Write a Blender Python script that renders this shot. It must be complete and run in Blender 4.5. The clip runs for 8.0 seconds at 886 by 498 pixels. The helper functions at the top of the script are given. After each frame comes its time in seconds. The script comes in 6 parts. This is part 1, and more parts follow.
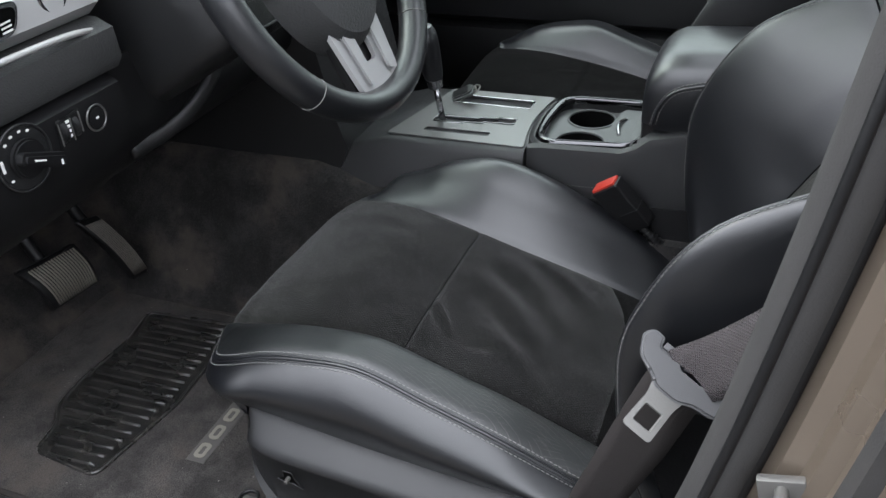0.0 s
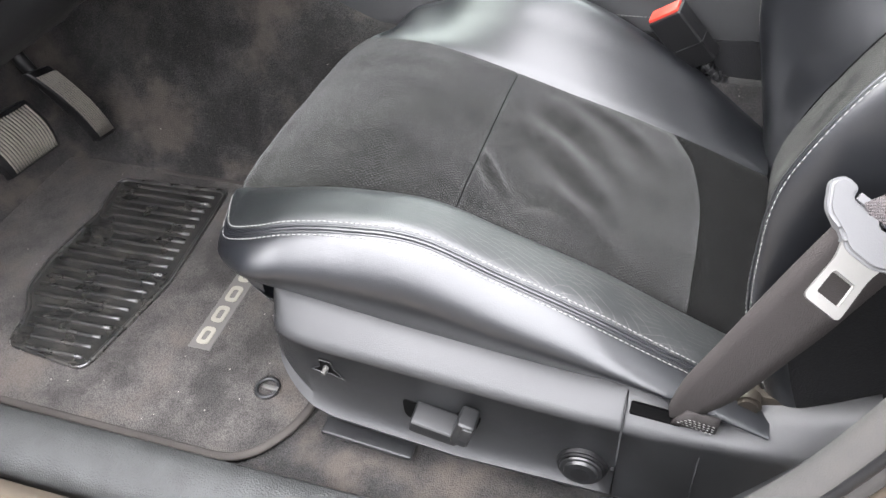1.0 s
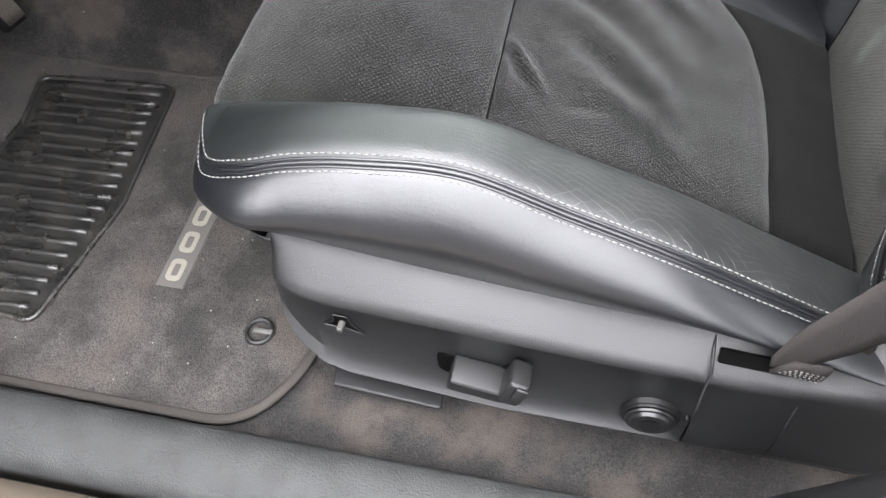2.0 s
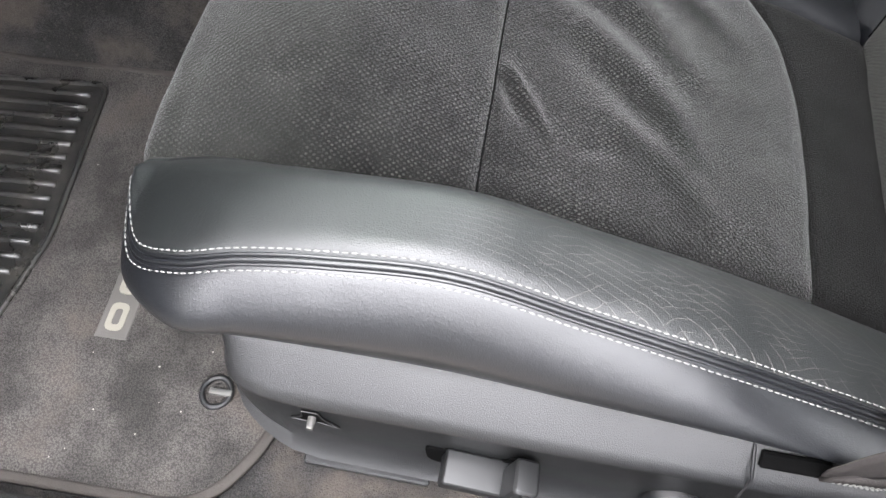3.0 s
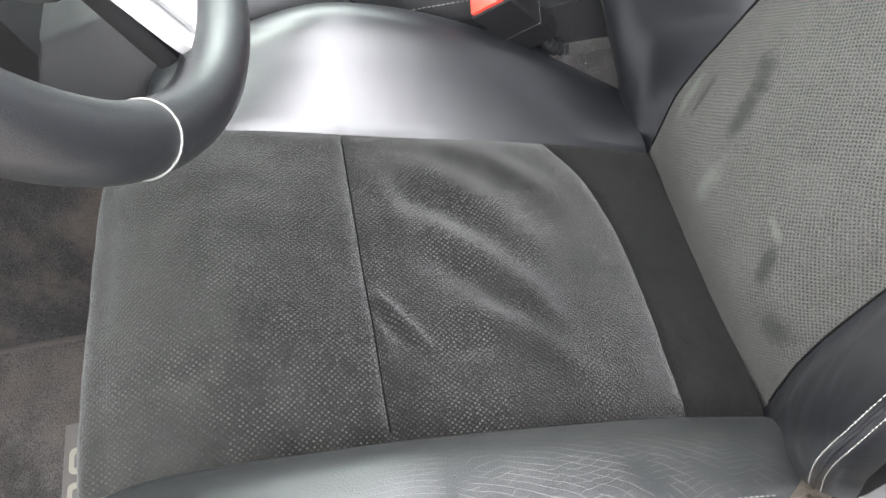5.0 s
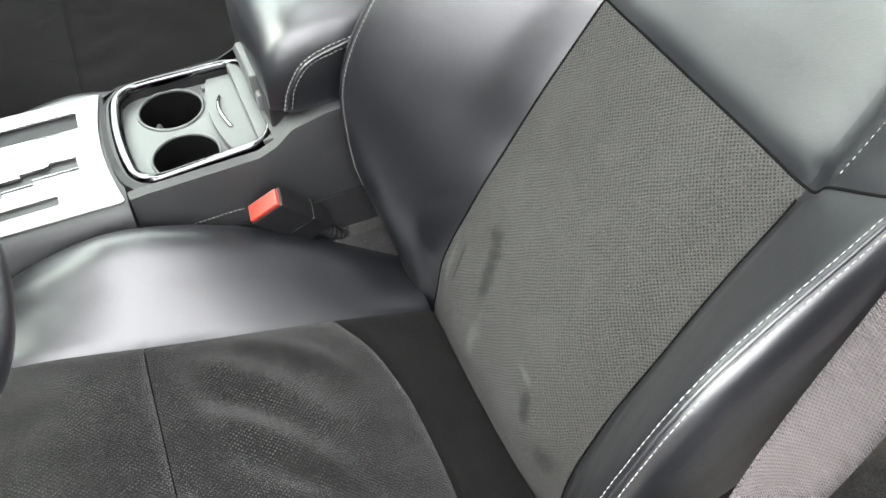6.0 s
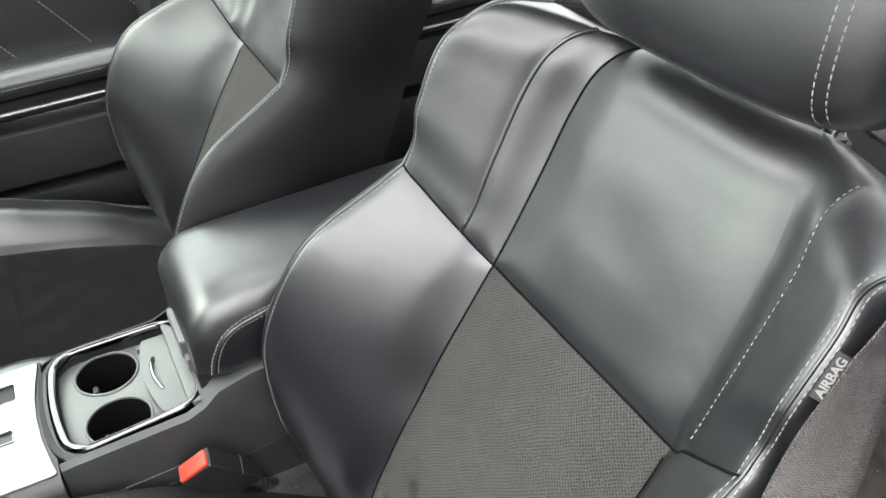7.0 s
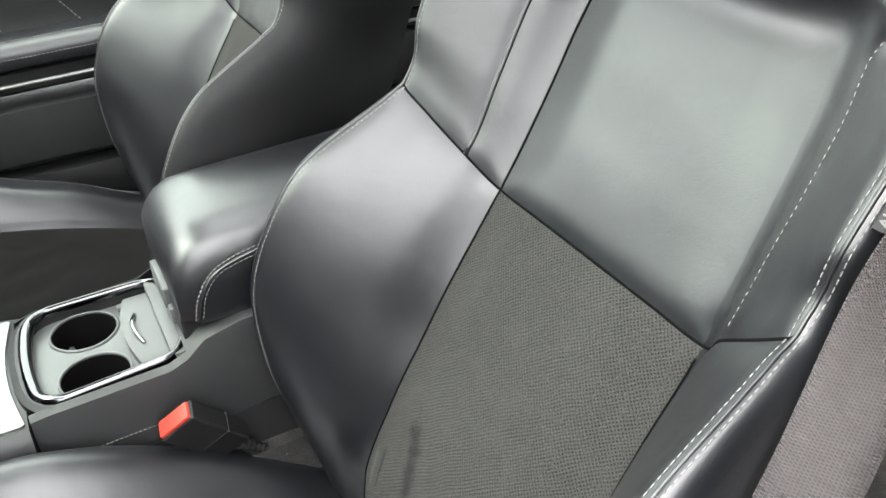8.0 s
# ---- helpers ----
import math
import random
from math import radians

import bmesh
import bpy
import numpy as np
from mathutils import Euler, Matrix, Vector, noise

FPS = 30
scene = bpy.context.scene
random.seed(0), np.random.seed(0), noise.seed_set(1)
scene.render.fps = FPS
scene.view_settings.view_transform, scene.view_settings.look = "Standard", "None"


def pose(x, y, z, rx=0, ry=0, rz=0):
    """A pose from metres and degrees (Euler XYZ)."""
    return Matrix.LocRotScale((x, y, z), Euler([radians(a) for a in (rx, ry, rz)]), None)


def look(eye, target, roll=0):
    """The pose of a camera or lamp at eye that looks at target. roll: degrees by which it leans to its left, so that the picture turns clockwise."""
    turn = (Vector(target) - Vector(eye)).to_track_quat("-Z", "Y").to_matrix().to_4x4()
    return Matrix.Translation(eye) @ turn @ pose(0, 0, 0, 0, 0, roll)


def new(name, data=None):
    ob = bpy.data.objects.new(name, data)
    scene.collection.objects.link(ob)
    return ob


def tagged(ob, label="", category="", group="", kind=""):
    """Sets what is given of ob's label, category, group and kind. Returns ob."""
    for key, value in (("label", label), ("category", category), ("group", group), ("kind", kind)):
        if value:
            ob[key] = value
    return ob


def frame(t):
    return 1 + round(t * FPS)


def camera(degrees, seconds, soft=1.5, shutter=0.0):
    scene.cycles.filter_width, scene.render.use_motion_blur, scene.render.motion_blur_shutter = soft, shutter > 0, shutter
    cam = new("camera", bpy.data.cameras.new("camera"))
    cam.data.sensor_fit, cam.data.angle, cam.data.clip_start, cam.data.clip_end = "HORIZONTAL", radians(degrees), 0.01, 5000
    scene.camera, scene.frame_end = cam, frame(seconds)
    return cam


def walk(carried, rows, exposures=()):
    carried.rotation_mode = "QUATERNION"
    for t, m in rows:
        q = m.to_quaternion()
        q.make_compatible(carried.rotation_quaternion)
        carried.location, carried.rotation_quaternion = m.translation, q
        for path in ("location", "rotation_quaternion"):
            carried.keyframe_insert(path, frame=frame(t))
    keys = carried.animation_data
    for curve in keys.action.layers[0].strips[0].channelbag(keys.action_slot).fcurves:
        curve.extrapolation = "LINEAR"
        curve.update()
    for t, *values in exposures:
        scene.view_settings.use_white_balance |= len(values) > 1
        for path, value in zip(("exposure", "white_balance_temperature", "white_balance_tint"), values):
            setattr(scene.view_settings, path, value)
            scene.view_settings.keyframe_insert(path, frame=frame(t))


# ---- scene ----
cam = camera(56.0, 8.0)
PATH = [
    (0, (0.553, -0.823, 0.855), (-0.099, 0.738, -0.213), -3.5),
    (0.3, (0.490, -0.779, 0.832), (-0.137, 0.744, -0.300), -2.7),
    (0.5, (0.457, -0.765, 0.814), (-0.127, 0.736, -0.371), -2.6),
    (1, (0.401, -0.739, 0.757), (-0.079, 0.669, -0.581), -2.9),
    (1.2, (0.383, -0.727, 0.746), (-0.057, 0.629, -0.657), -3.8),
    (2.3, (0.253, -0.559, 0.684), (0.023, 0.573, -0.949), -0.7),
    (2.5, (0.245, -0.528, 0.678), (0.032, 0.571, -0.98), -0.5),
    (3, (0.239, -0.462, 0.672), (0.068, 0.577, -1.028), -0.2),
    (3.5, (0.218, -0.396, 0.686), (0.079, 0.577, -1.055), 0.1),
    (4, (0.198, -0.362, 0.718), (0.12, 0.602, -1.033), 0.4),
    (4.2, (0.187, -0.368, 0.736), (0.123, 0.623, -1.0), -0.7),
    (5.3, (0.246, -0.398, 0.83), (0.538, 0.748, -0.783), -2.3),
    (5.5, (0.268, -0.409, 0.852), (0.633, 0.758, -0.731), -1.7),
    (6, (0.301, -0.427, 0.915), (0.814, 0.81, -0.57), -1.3),
    (6.5, (0.346, -0.443, 0.979), (0.949, 0.922, -0.352), -2.9),
    (7, (0.359, -0.449, 1.019), (1.067, 1.004, -0.159), -2.8),
    (7.5, (0.36, -0.457, 1.0), (1.113, 1.064, -0.059), -3.0),
    (8, (0.338, -0.462, 0.88), (1.093, 1.051, -0.188), -2.7),
]
walk(cam, [(t, look(eye, target, roll)) for t, eye, target, roll in PATH], exposures=[(0.0, 1.8, 6150, 9), (0.3, 3.05, 6200, 9), (0.5, 3.45, 6250, 9), (1.0, 3.58, 6450, 11), (2.5, 3.25, 6500, 11), (4.0, 3.95, 6500, 10), (5.5, 3.7, 6500, 9), (6.5, 3.28, 6650, 7), (8.0, 3.2, 6650, 7)])

# ---- world and light ----
world = bpy.data.worlds.new("sky")
scene.world = world
world.use_nodes = True
wn = world.node_tree
sky = wn.nodes.new("ShaderNodeTexSky")
sky.sky_type, sky.sun_disc = "NISHITA", False
SUN_UP, SUN_ROUND = 46.0, 275.0
sky.sun_elevation, sky.sun_rotation = radians(SUN_UP), radians(SUN_ROUND)
sky.air_density, sky.dust_density = 1.0, 4.0
grey = wn.nodes.new("ShaderNodeHueSaturation")
grey.inputs["Saturation"].default_value = 0.35
wn.links.new(sky.outputs[0], grey.inputs["Color"])
cloud = wn.nodes.new("ShaderNodeMix")
cloud.data_type = "RGBA"
cloud.inputs[0].default_value = 0.7
wn.links.new(grey.outputs[0], cloud.inputs[6])
# an overcast sky is three times as bright overhead as at the horizon
where = wn.nodes.new("ShaderNodeTexCoord")
height = wn.nodes.new("ShaderNodeSeparateXYZ")
wn.links.new(where.outputs["Generated"], height.inputs[0])
rise = wn.nodes.new("ShaderNodeMapRange")
rise.inputs[1].default_value, rise.inputs[2].default_value, rise.inputs[3].default_value, rise.inputs[4].default_value = 0.0, 1.0, 0.36, 1.08
wn.links.new(height.outputs[2], rise.inputs[0])
veil = wn.nodes.new("ShaderNodeMix")
veil.data_type, veil.blend_type = "RGBA", "MULTIPLY"
veil.inputs[0].default_value = 1.0
veil.inputs[6].default_value = (13.2, 13.1, 13.6, 1)
wn.links.new(rise.outputs[0], veil.inputs[7])
wn.links.new(veil.outputs[2], cloud.inputs[7])
wn.links.new(cloud.outputs[2], wn.nodes["Background"].inputs[0])
wn.nodes["Background"].inputs[1].default_value = 0.15
sun = new("sun", bpy.data.lights.new("sun", "SUN"))
sun.data.energy, sun.data.angle, sun.data.color = 0.08, radians(70), (1.0, 0.97, 0.92)
sun.matrix_world = look((0, 0, 0), (-math.sin(radians(SUN_ROUND)) * math.cos(radians(SUN_UP)), -math.cos(radians(SUN_ROUND)) * math.cos(radians(SUN_UP)), -math.sin(radians(SUN_UP))))

# ---- materials ----
def material(name, colour, rough=0.5, metal=0.0, vary=0.25, grain=900.0, bump=0.15, spec=0.5, patch=9.0, coat=0.0, rough_vary=0.08, coords="Object", sheen=0.0):
    """Procedural surface: two scales of colour change, roughness change and a fine relief."""
    m = bpy.data.materials.new(name)
    m.use_nodes = True
    t = m.node_tree
    b = t.nodes["Principled BSDF"]
    tc = t.nodes.new("ShaderNodeTexCoord")
    big = t.nodes.new("ShaderNodeTexNoise")
    big.inputs["Scale"].default_value, big.inputs["Detail"].default_value = patch, 5
    fine = t.nodes.new("ShaderNodeTexNoise")
    fine.inputs["Scale"].default_value, fine.inputs["Detail"].default_value = grain, 2
    for n in (big, fine):
        t.links.new(tc.outputs[coords], n.inputs["Vector"])
    mix = t.nodes.new("ShaderNodeMix")
    mix.data_type, mix.blend_type = "RGBA", "MIX"
    mix.inputs[6].default_value = (*[c * (1 - vary) for c in colour], 1)
    mix.inputs[7].default_value = (*[min(1, c * (1 + vary)) for c in colour], 1)
    t.links.new(big.outputs["Fac"], mix.inputs[0])
    t.links.new(mix.outputs[2], b.inputs["Base Color"])
    r = t.nodes.new("ShaderNodeMapRange")
    r.inputs[1].default_value, r.inputs[2].default_value = 0.3, 0.7
    r.inputs[3].default_value, r.inputs[4].default_value = max(0.02, rough - rough_vary), min(1, rough + rough_vary)
    t.links.new(big.outputs["Fac"], r.inputs[0])
    t.links.new(r.outputs[0], b.inputs["Roughness"])
    b.inputs["Metallic"].default_value = metal
    b.inputs["Specular IOR Level"].default_value = spec
    b.inputs["Coat Weight"].default_value = coat
    b.inputs["Coat Roughness"].default_value = rough * 0.75
    b.inputs["Sheen Weight"].default_value, b.inputs["Sheen Roughness"].default_value = sheen, 0.35
    bp = t.nodes.new("ShaderNodeBump")
    bp.inputs["Strength"].default_value, bp.inputs["Distance"].default_value = bump, 0.001
    t.links.new(fine.outputs["Fac"], bp.inputs["Height"])
    t.links.new(bp.outputs[0], b.inputs["Normal"])
    m["parts"] = ""
    return m


def nodes_of(m):
    t = m.node_tree
    first = {}
    for n in t.nodes:
        first.setdefault(n.bl_idname, n)
    return t, first


def math_node(t, op, a, b=None, c=None):
    n = t.nodes.new("ShaderNodeMath")
    n.operation = op
    for i, v in enumerate((a, b, c)):
        if v is None:
            continue
        if isinstance(v, (int, float)):
            n.inputs[i].default_value = v
        else:
            t.links.new(v, n.inputs[i])
    return n.outputs[0]


def link_bump(m, height, strength, distance, first=True):
    """Adds a second relief before the fine grain of a material."""
    t, f = nodes_of(m)
    fine = f["ShaderNodeBump"]
    n = t.nodes.new("ShaderNodeBump")
    n.inputs["Strength"].default_value, n.inputs["Distance"].default_value = strength, distance
    t.links.new(height, n.inputs["Height"])
    t.links.new(n.outputs[0], fine.inputs["Normal"])
    return n


def ramp(t, value, lo, hi, to_lo=0.0, to_hi=1.0):
    r = t.nodes.new("ShaderNodeMapRange")
    r.interpolation_type = "SMOOTHSTEP"
    r.inputs[1].default_value, r.inputs[2].default_value, r.inputs[3].default_value, r.inputs[4].default_value = lo, hi, to_lo, to_hi
    t.links.new(value, r.inputs[0])
    return r.outputs[0]


def tint(m, mask, colour):
    """Lays a colour over the base colour where the mask is 1."""
    t, f = nodes_of(m)
    b = f["ShaderNodeBsdfPrincipled"]
    old = b.inputs["Base Color"].links[0].from_socket
    x = t.nodes.new("ShaderNodeMix")
    x.data_type = "RGBA"
    t.links.new(mask, x.inputs[0])
    t.links.new(old, x.inputs[6])
    x.inputs[7].default_value = (*colour, 1)
    t.links.new(x.outputs[2], b.inputs["Base Color"])


def texture(m, kind, scale, vector=None, coords="Object", **settings):
    t, f = nodes_of(m)
    n = t.nodes.new(kind)
    n.inputs["Scale"].default_value = scale
    for key, value in settings.items():
        if key == "feature":
            n.feature = value
        else:
            n.inputs[key].default_value = value
    t.links.new(vector if vector is not None else f["ShaderNodeTexCoord"].outputs[coords], n.inputs["Vector"])
    return n


def leather_grain(m, depth=0.15, folds=0.0):
    """Pebbled hide: small cells, soft wrinkles a few millimetres long, broad slack folds and rubbed duller patches."""
    t, f = nodes_of(m)
    cells = texture(m, "ShaderNodeTexVoronoi", 850, feature="F1")
    soft = texture(m, "ShaderNodeTexNoise", 150, Detail=4.0, Distortion=1.2)
    h = math_node(t, "ADD", math_node(t, "MULTIPLY", cells.outputs["Distance"], 0.5), math_node(t, "MULTIPLY", soft.outputs["Fac"], 0.10))
    n = link_bump(m, h, depth, 0.0010)
    if folds:
        slack = texture(m, "ShaderNodeTexNoise", 34, Detail=3.0, Distortion=0.6)
        w = t.nodes.new("ShaderNodeBump")
        w.inputs["Strength"].default_value, w.inputs["Distance"].default_value = folds, 0.004
        t.links.new(slack.outputs["Fac"], w.inputs["Height"])
        t.links.new(w.outputs[0], n.inputs["Normal"])
    rubbed = texture(m, "ShaderNodeTexNoise", 55, Detail=6.0, Roughness=0.7)
    tint(m, ramp(t, rubbed.outputs["Fac"], 0.52, 0.74, 0.0, 0.3), (0.011, 0.011, 0.0105))
    return m


LEATHER = leather_grain(material("black_leather", (0.0054, 0.0060, 0.0074), 0.36, vary=0.3, grain=1600, bump=0.16, spec=0.8, rough_vary=0.06, coat=0.25), 0.13, 0.12)
LEATHER_WORN = leather_grain(material("creased_leather", (0.0062, 0.0074, 0.0076), 0.47, vary=0.3, grain=1600, bump=0.16, spec=0.85, rough_vary=0.08, coat=0.10), 0.3, 0.10)


def creases(m):
    """Pale cracked creases over the part of the bolster that is sat on most."""
    t, f = nodes_of(m)
    tc = f["ShaderNodeTexCoord"]
    sep = t.nodes.new("ShaderNodeSeparateXYZ")
    t.links.new(tc.outputs["Object"], sep.inputs[0])
    x, y = sep.outputs[0], sep.outputs[1]
    dx = math_node(t, "DIVIDE", math_node(t, "SUBTRACT", x, 0.345), 0.175)
    dy = math_node(t, "DIVIDE", math_node(t, "ADD", y, 0.222), 0.075)
    d = math_node(t, "SQRT", math_node(t, "ADD", math_node(t, "MULTIPLY", dx, dx), math_node(t, "MULTIPLY", dy, dy)))
    zone = ramp(t, d, 0.45, 1.05, 1.0, 0.0)
    # long arcs that run out from the welt and bend forward, crossed by shorter ones
    across = math_node(t, "ABSOLUTE", math_node(t, "ADD", y, 0.255))
    warp = texture(m, "ShaderNodeTexNoise", 26, Detail=2.0)
    warp2 = texture(m, "ShaderNodeTexNoise", 41, Detail=2.0)
    gaps = texture(m, "ShaderNodeTexNoise", 34, Detail=2.0)
    gaps2 = texture(m, "ShaderNodeTexNoise", 52, Detail=2.0)

    def family(middle, long, wide, count, sway, noise_node, mask, lo, hi, width):
        p = math_node(t, "DIVIDE", math_node(t, "SUBTRACT", x, middle), long)
        q = math_node(t, "DIVIDE", across, wide)
        u = math_node(t, "SQRT", math_node(t, "ADD", math_node(t, "MULTIPLY", p, p), math_node(t, "MULTIPLY", q, q)))
        u = math_node(t, "ADD", math_node(t, "MULTIPLY", u, count), math_node(t, "MULTIPLY", noise_node.outputs["Fac"], sway))
        off = math_node(t, "ABSOLUTE", math_node(t, "SUBTRACT", math_node(t, "FRACT", u), 0.5))
        return math_node(t, "MULTIPLY", ramp(t, off, width * 0.3, width, 1.0, 0.0), ramp(t, mask.outputs["Fac"], lo, hi))

    a = family(0.19, 0.20, 0.058, 15.0, 1.6, warp, gaps, 0.36, 0.56, 0.060)
    c = family(0.58, 0.26, 0.050, 15.0, 2.2, warp2, gaps2, 0.44, 0.60, 0.050)
    e = family(0.30, 0.30, 0.030, 26.0, 3.0, warp2, gaps, 0.50, 0.66, 0.070)
    lines = math_node(t, "MULTIPLY", math_node(t, "MAXIMUM", math_node(t, "MAXIMUM", a, c), math_node(t, "MULTIPLY", e, 0.6)), zone)
    tint(m, math_node(t, "MULTIPLY", lines, 0.75), (0.066, 0.063, 0.057))
    link = link_bump(m, math_node(t, "SUBTRACT", 1.0, lines), 0.3, 0.0008)
    # keep the hide's own grain below the creases
    grain = [n for n in t.nodes if n.bl_idname == "ShaderNodeBump" and n.name not in (f["ShaderNodeBump"].name, link.name)]
    if grain:
        t.links.new(grain[0].outputs[0], link.inputs["Normal"])
    return m


creases(LEATHER_WORN)
def perforate(m, pitch, hole, pale_share=1.0, stretch=1.18, tone=0.0155, relief=0.8, blotch=1.0):
    """Punched holes in staggered rows, each a little different, their lips slightly raised."""
    t, f = nodes_of(m)
    uv = f["ShaderNodeTexCoord"].outputs["UV"]
    sway = texture(m, "ShaderNodeTexNoise", 30, Detail=1.0)
    sep = t.nodes.new("ShaderNodeSeparateXYZ")
    t.links.new(uv, sep.inputs[0])
    spots, lips, lints = [], [], []
    for shift in (0.0, 0.5):
        q, cell = [], t.nodes.new("ShaderNodeCombineXYZ")
        for k in (0, 1):
            wob = math_node(t, "MULTIPLY", math_node(t, "SUBTRACT", sway.outputs["Fac"], 0.5), pitch * 0.9)
            s = math_node(t, "ADD", math_node(t, "DIVIDE", math_node(t, "ADD", sep.outputs[k], wob), pitch * (1.0 if k else stretch)), shift + 100.0)
            t.links.new(math_node(t, "FLOOR", s), cell.inputs[k])
            s = math_node(t, "SUBTRACT", math_node(t, "FRACT", s), 0.5)
            q.append(math_node(t, "MULTIPLY", s, s))
        cell.inputs[2].default_value = shift
        die = t.nodes.new("ShaderNodeTexWhiteNoise")
        t.links.new(cell.outputs[0], die.inputs["Vector"])
        d = math_node(t, "SQRT", math_node(t, "ADD", q[0], q[1]))
        spots.append(ramp(t, d, hole * 0.6, hole * 1.2, 1.0, 0.0))
        lips.append(math_node(t, "SUBTRACT", ramp(t, d, hole, hole * 1.5), ramp(t, d, hole * 1.6, hole * 2.6)))
        lints.append(math_node(t, "MULTIPLY", spots[-1], ramp(t, die.outputs["Value"], 0.0, 1.0, 0.15, 1.0)))
    dark = math_node(t, "MAXIMUM", spots[0], spots[1])
    lint = math_node(t, "MAXIMUM", lints[0], lints[1])
    lip = math_node(t, "MAXIMUM", lips[0], lips[1])
    worn = texture(m, "ShaderNodeTexNoise", 13, Detail=5.0, Roughness=0.65)
    pale = ramp(t, worn.outputs["Fac"], 0.30, 0.60, 0.1 * pale_share, pale_share)
    tint(m, math_node(t, "MULTIPLY", dark, math_node(t, "SUBTRACT", 0.85, pale)), (tone * 0.28, tone * 0.28, tone * 0.28))
    tint(m, math_node(t, "MULTIPLY", math_node(t, "MULTIPLY", lint, pale), 0.8), (tone * 10.0, tone * 9.8, tone * 9.0))
    link_bump(m, math_node(t, "ADD", math_node(t, "MULTIPLY", dark, -1.0), math_node(t, "MULTIPLY", lip, 0.6)), relief, 0.0006)
    # brushed nap, fuzz and scuffed spots
    nap = texture(m, "ShaderNodeTexNoise", 30, Detail=5.0, Distortion=1.5)
    tint(m, ramp(t, nap.outputs["Fac"], 0.52, 0.72, 0.0, 0.4 * blotch), (tone * 0.5, tone * 0.5, tone * 0.52))
    rub = texture(m, "ShaderNodeTexNoise", 15, Detail=6.0, Distortion=2.0)
    tint(m, ramp(t, rub.outputs["Fac"], 0.42, 0.72, 0.0, 0.4 * blotch), (tone * 1.7, tone * 1.66, tone * 1.62))
    fuzz = texture(m, "ShaderNodeTexNoise", 900, Detail=2.0)
    tint(m, ramp(t, fuzz.outputs["Fac"], 0.50, 0.66, 0.0, 0.5), (tone * 2.4, tone * 2.1, tone * 2.05))
    return m


def front_sheen(m, reach, colour, amount):
    """Paints the front edge's grey-green sheen into the nap colour, thinning out behind it."""
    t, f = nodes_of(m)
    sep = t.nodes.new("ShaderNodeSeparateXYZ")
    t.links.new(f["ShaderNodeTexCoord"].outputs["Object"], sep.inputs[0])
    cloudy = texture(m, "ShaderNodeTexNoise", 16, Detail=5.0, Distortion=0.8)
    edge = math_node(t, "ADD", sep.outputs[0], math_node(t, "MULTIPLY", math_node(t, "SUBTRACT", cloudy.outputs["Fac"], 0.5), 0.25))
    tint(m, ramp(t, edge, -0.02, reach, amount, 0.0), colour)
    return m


def suede(name, tone, **more):
    return material(name, (tone, tone * 0.98, tone * 0.985), 0.95, vary=0.45, grain=2200, bump=0.8, spec=0.05, patch=11, **more)


# seat suede; the brighter front edge is painted into its colour
SUEDE = front_sheen(perforate(suede("perforated_suede", 0.0066, sheen=0.19), 0.0042, 0.21, tone=0.0066, relief=0.28), 0.20, (0.036, 0.0365, 0.033), 0.6)
# unworn passenger suede; on the driver's rear insert it paints the shade
SUEDE_DARK = perforate(suede("unworn_and_shaded_suede", 0.0036, sheen=0.035), 0.0042, 0.19, 0.35, tone=0.0045, relief=0.28)
# paler than the seat suede: light from the windscreen is in this colour
SUEDE_BACK = perforate(material("lit_back_suede", (0.041, 0.0416, 0.0388), 0.95, vary=0.2, grain=2200, bump=0.7, spec=0.05, patch=11, sheen=0.03), 0.0042, 0.24, 0.0, 1.0, 0.038, 0.4, 0.35)


def smudge(m, spots, colour, amount):
    """Dark rubbed spots: (middle, half length, half width, direction in y, z)."""
    t, f = nodes_of(m)
    sep = t.nodes.new("ShaderNodeSeparateXYZ")
    t.links.new(f["ShaderNodeTexCoord"].outputs["Object"], sep.inputs[0])
    rough = texture(m, "ShaderNodeTexNoise", 85, Detail=4.0)
    for (y0, z0), along, wide, turn in spots:
        dy, dz = math_node(t, "SUBTRACT", sep.outputs[1], y0), math_node(t, "SUBTRACT", sep.outputs[2], z0)
        c, s = math.cos(turn), math.sin(turn)
        u = math_node(t, "ADD", math_node(t, "MULTIPLY", dy, c / along), math_node(t, "MULTIPLY", dz, s / along))
        v = math_node(t, "SUBTRACT", math_node(t, "MULTIPLY", dz, c / wide), math_node(t, "MULTIPLY", dy, s / wide))
        d = math_node(t, "SQRT", math_node(t, "ADD", math_node(t, "MULTIPLY", u, u), math_node(t, "MULTIPLY", v, v)))
        d = math_node(t, "ADD", d, math_node(t, "MULTIPLY", rough.outputs["Fac"], 1.2))
        tint(m, ramp(t, d, 0.75, 1.75, amount, 0.0), colour)
    return m


smudge(SUEDE_BACK, [((0.046, 0.285), 0.032, 0.013, 1.25), ((0.062, 0.312), 0.020, 0.012, 0.6), ((-0.077, 0.238), 0.024, 0.009, 1.1), ((-0.115, 0.205), 0.020, 0.018, 0.5), ((0.100, 0.25), 0.025, 0.006, 1.2)], (0.0130, 0.0133, 0.0126), 0.75)
smudge(SUEDE_BACK, [((0.122, 0.232), 0.035, 0.010, 1.3), ((0.022, 0.228), 0.028, 0.012, 1.5), ((-0.060, 0.262), 0.014, 0.005, 0.2)], (0.085, 0.087, 0.080), 0.45)
PLASTIC = leather_grain(material("grained_plastic", (0.0115, 0.0118, 0.0124), 0.37, vary=0.2, grain=1500, bump=0.4, spec=0.6), 0.14)
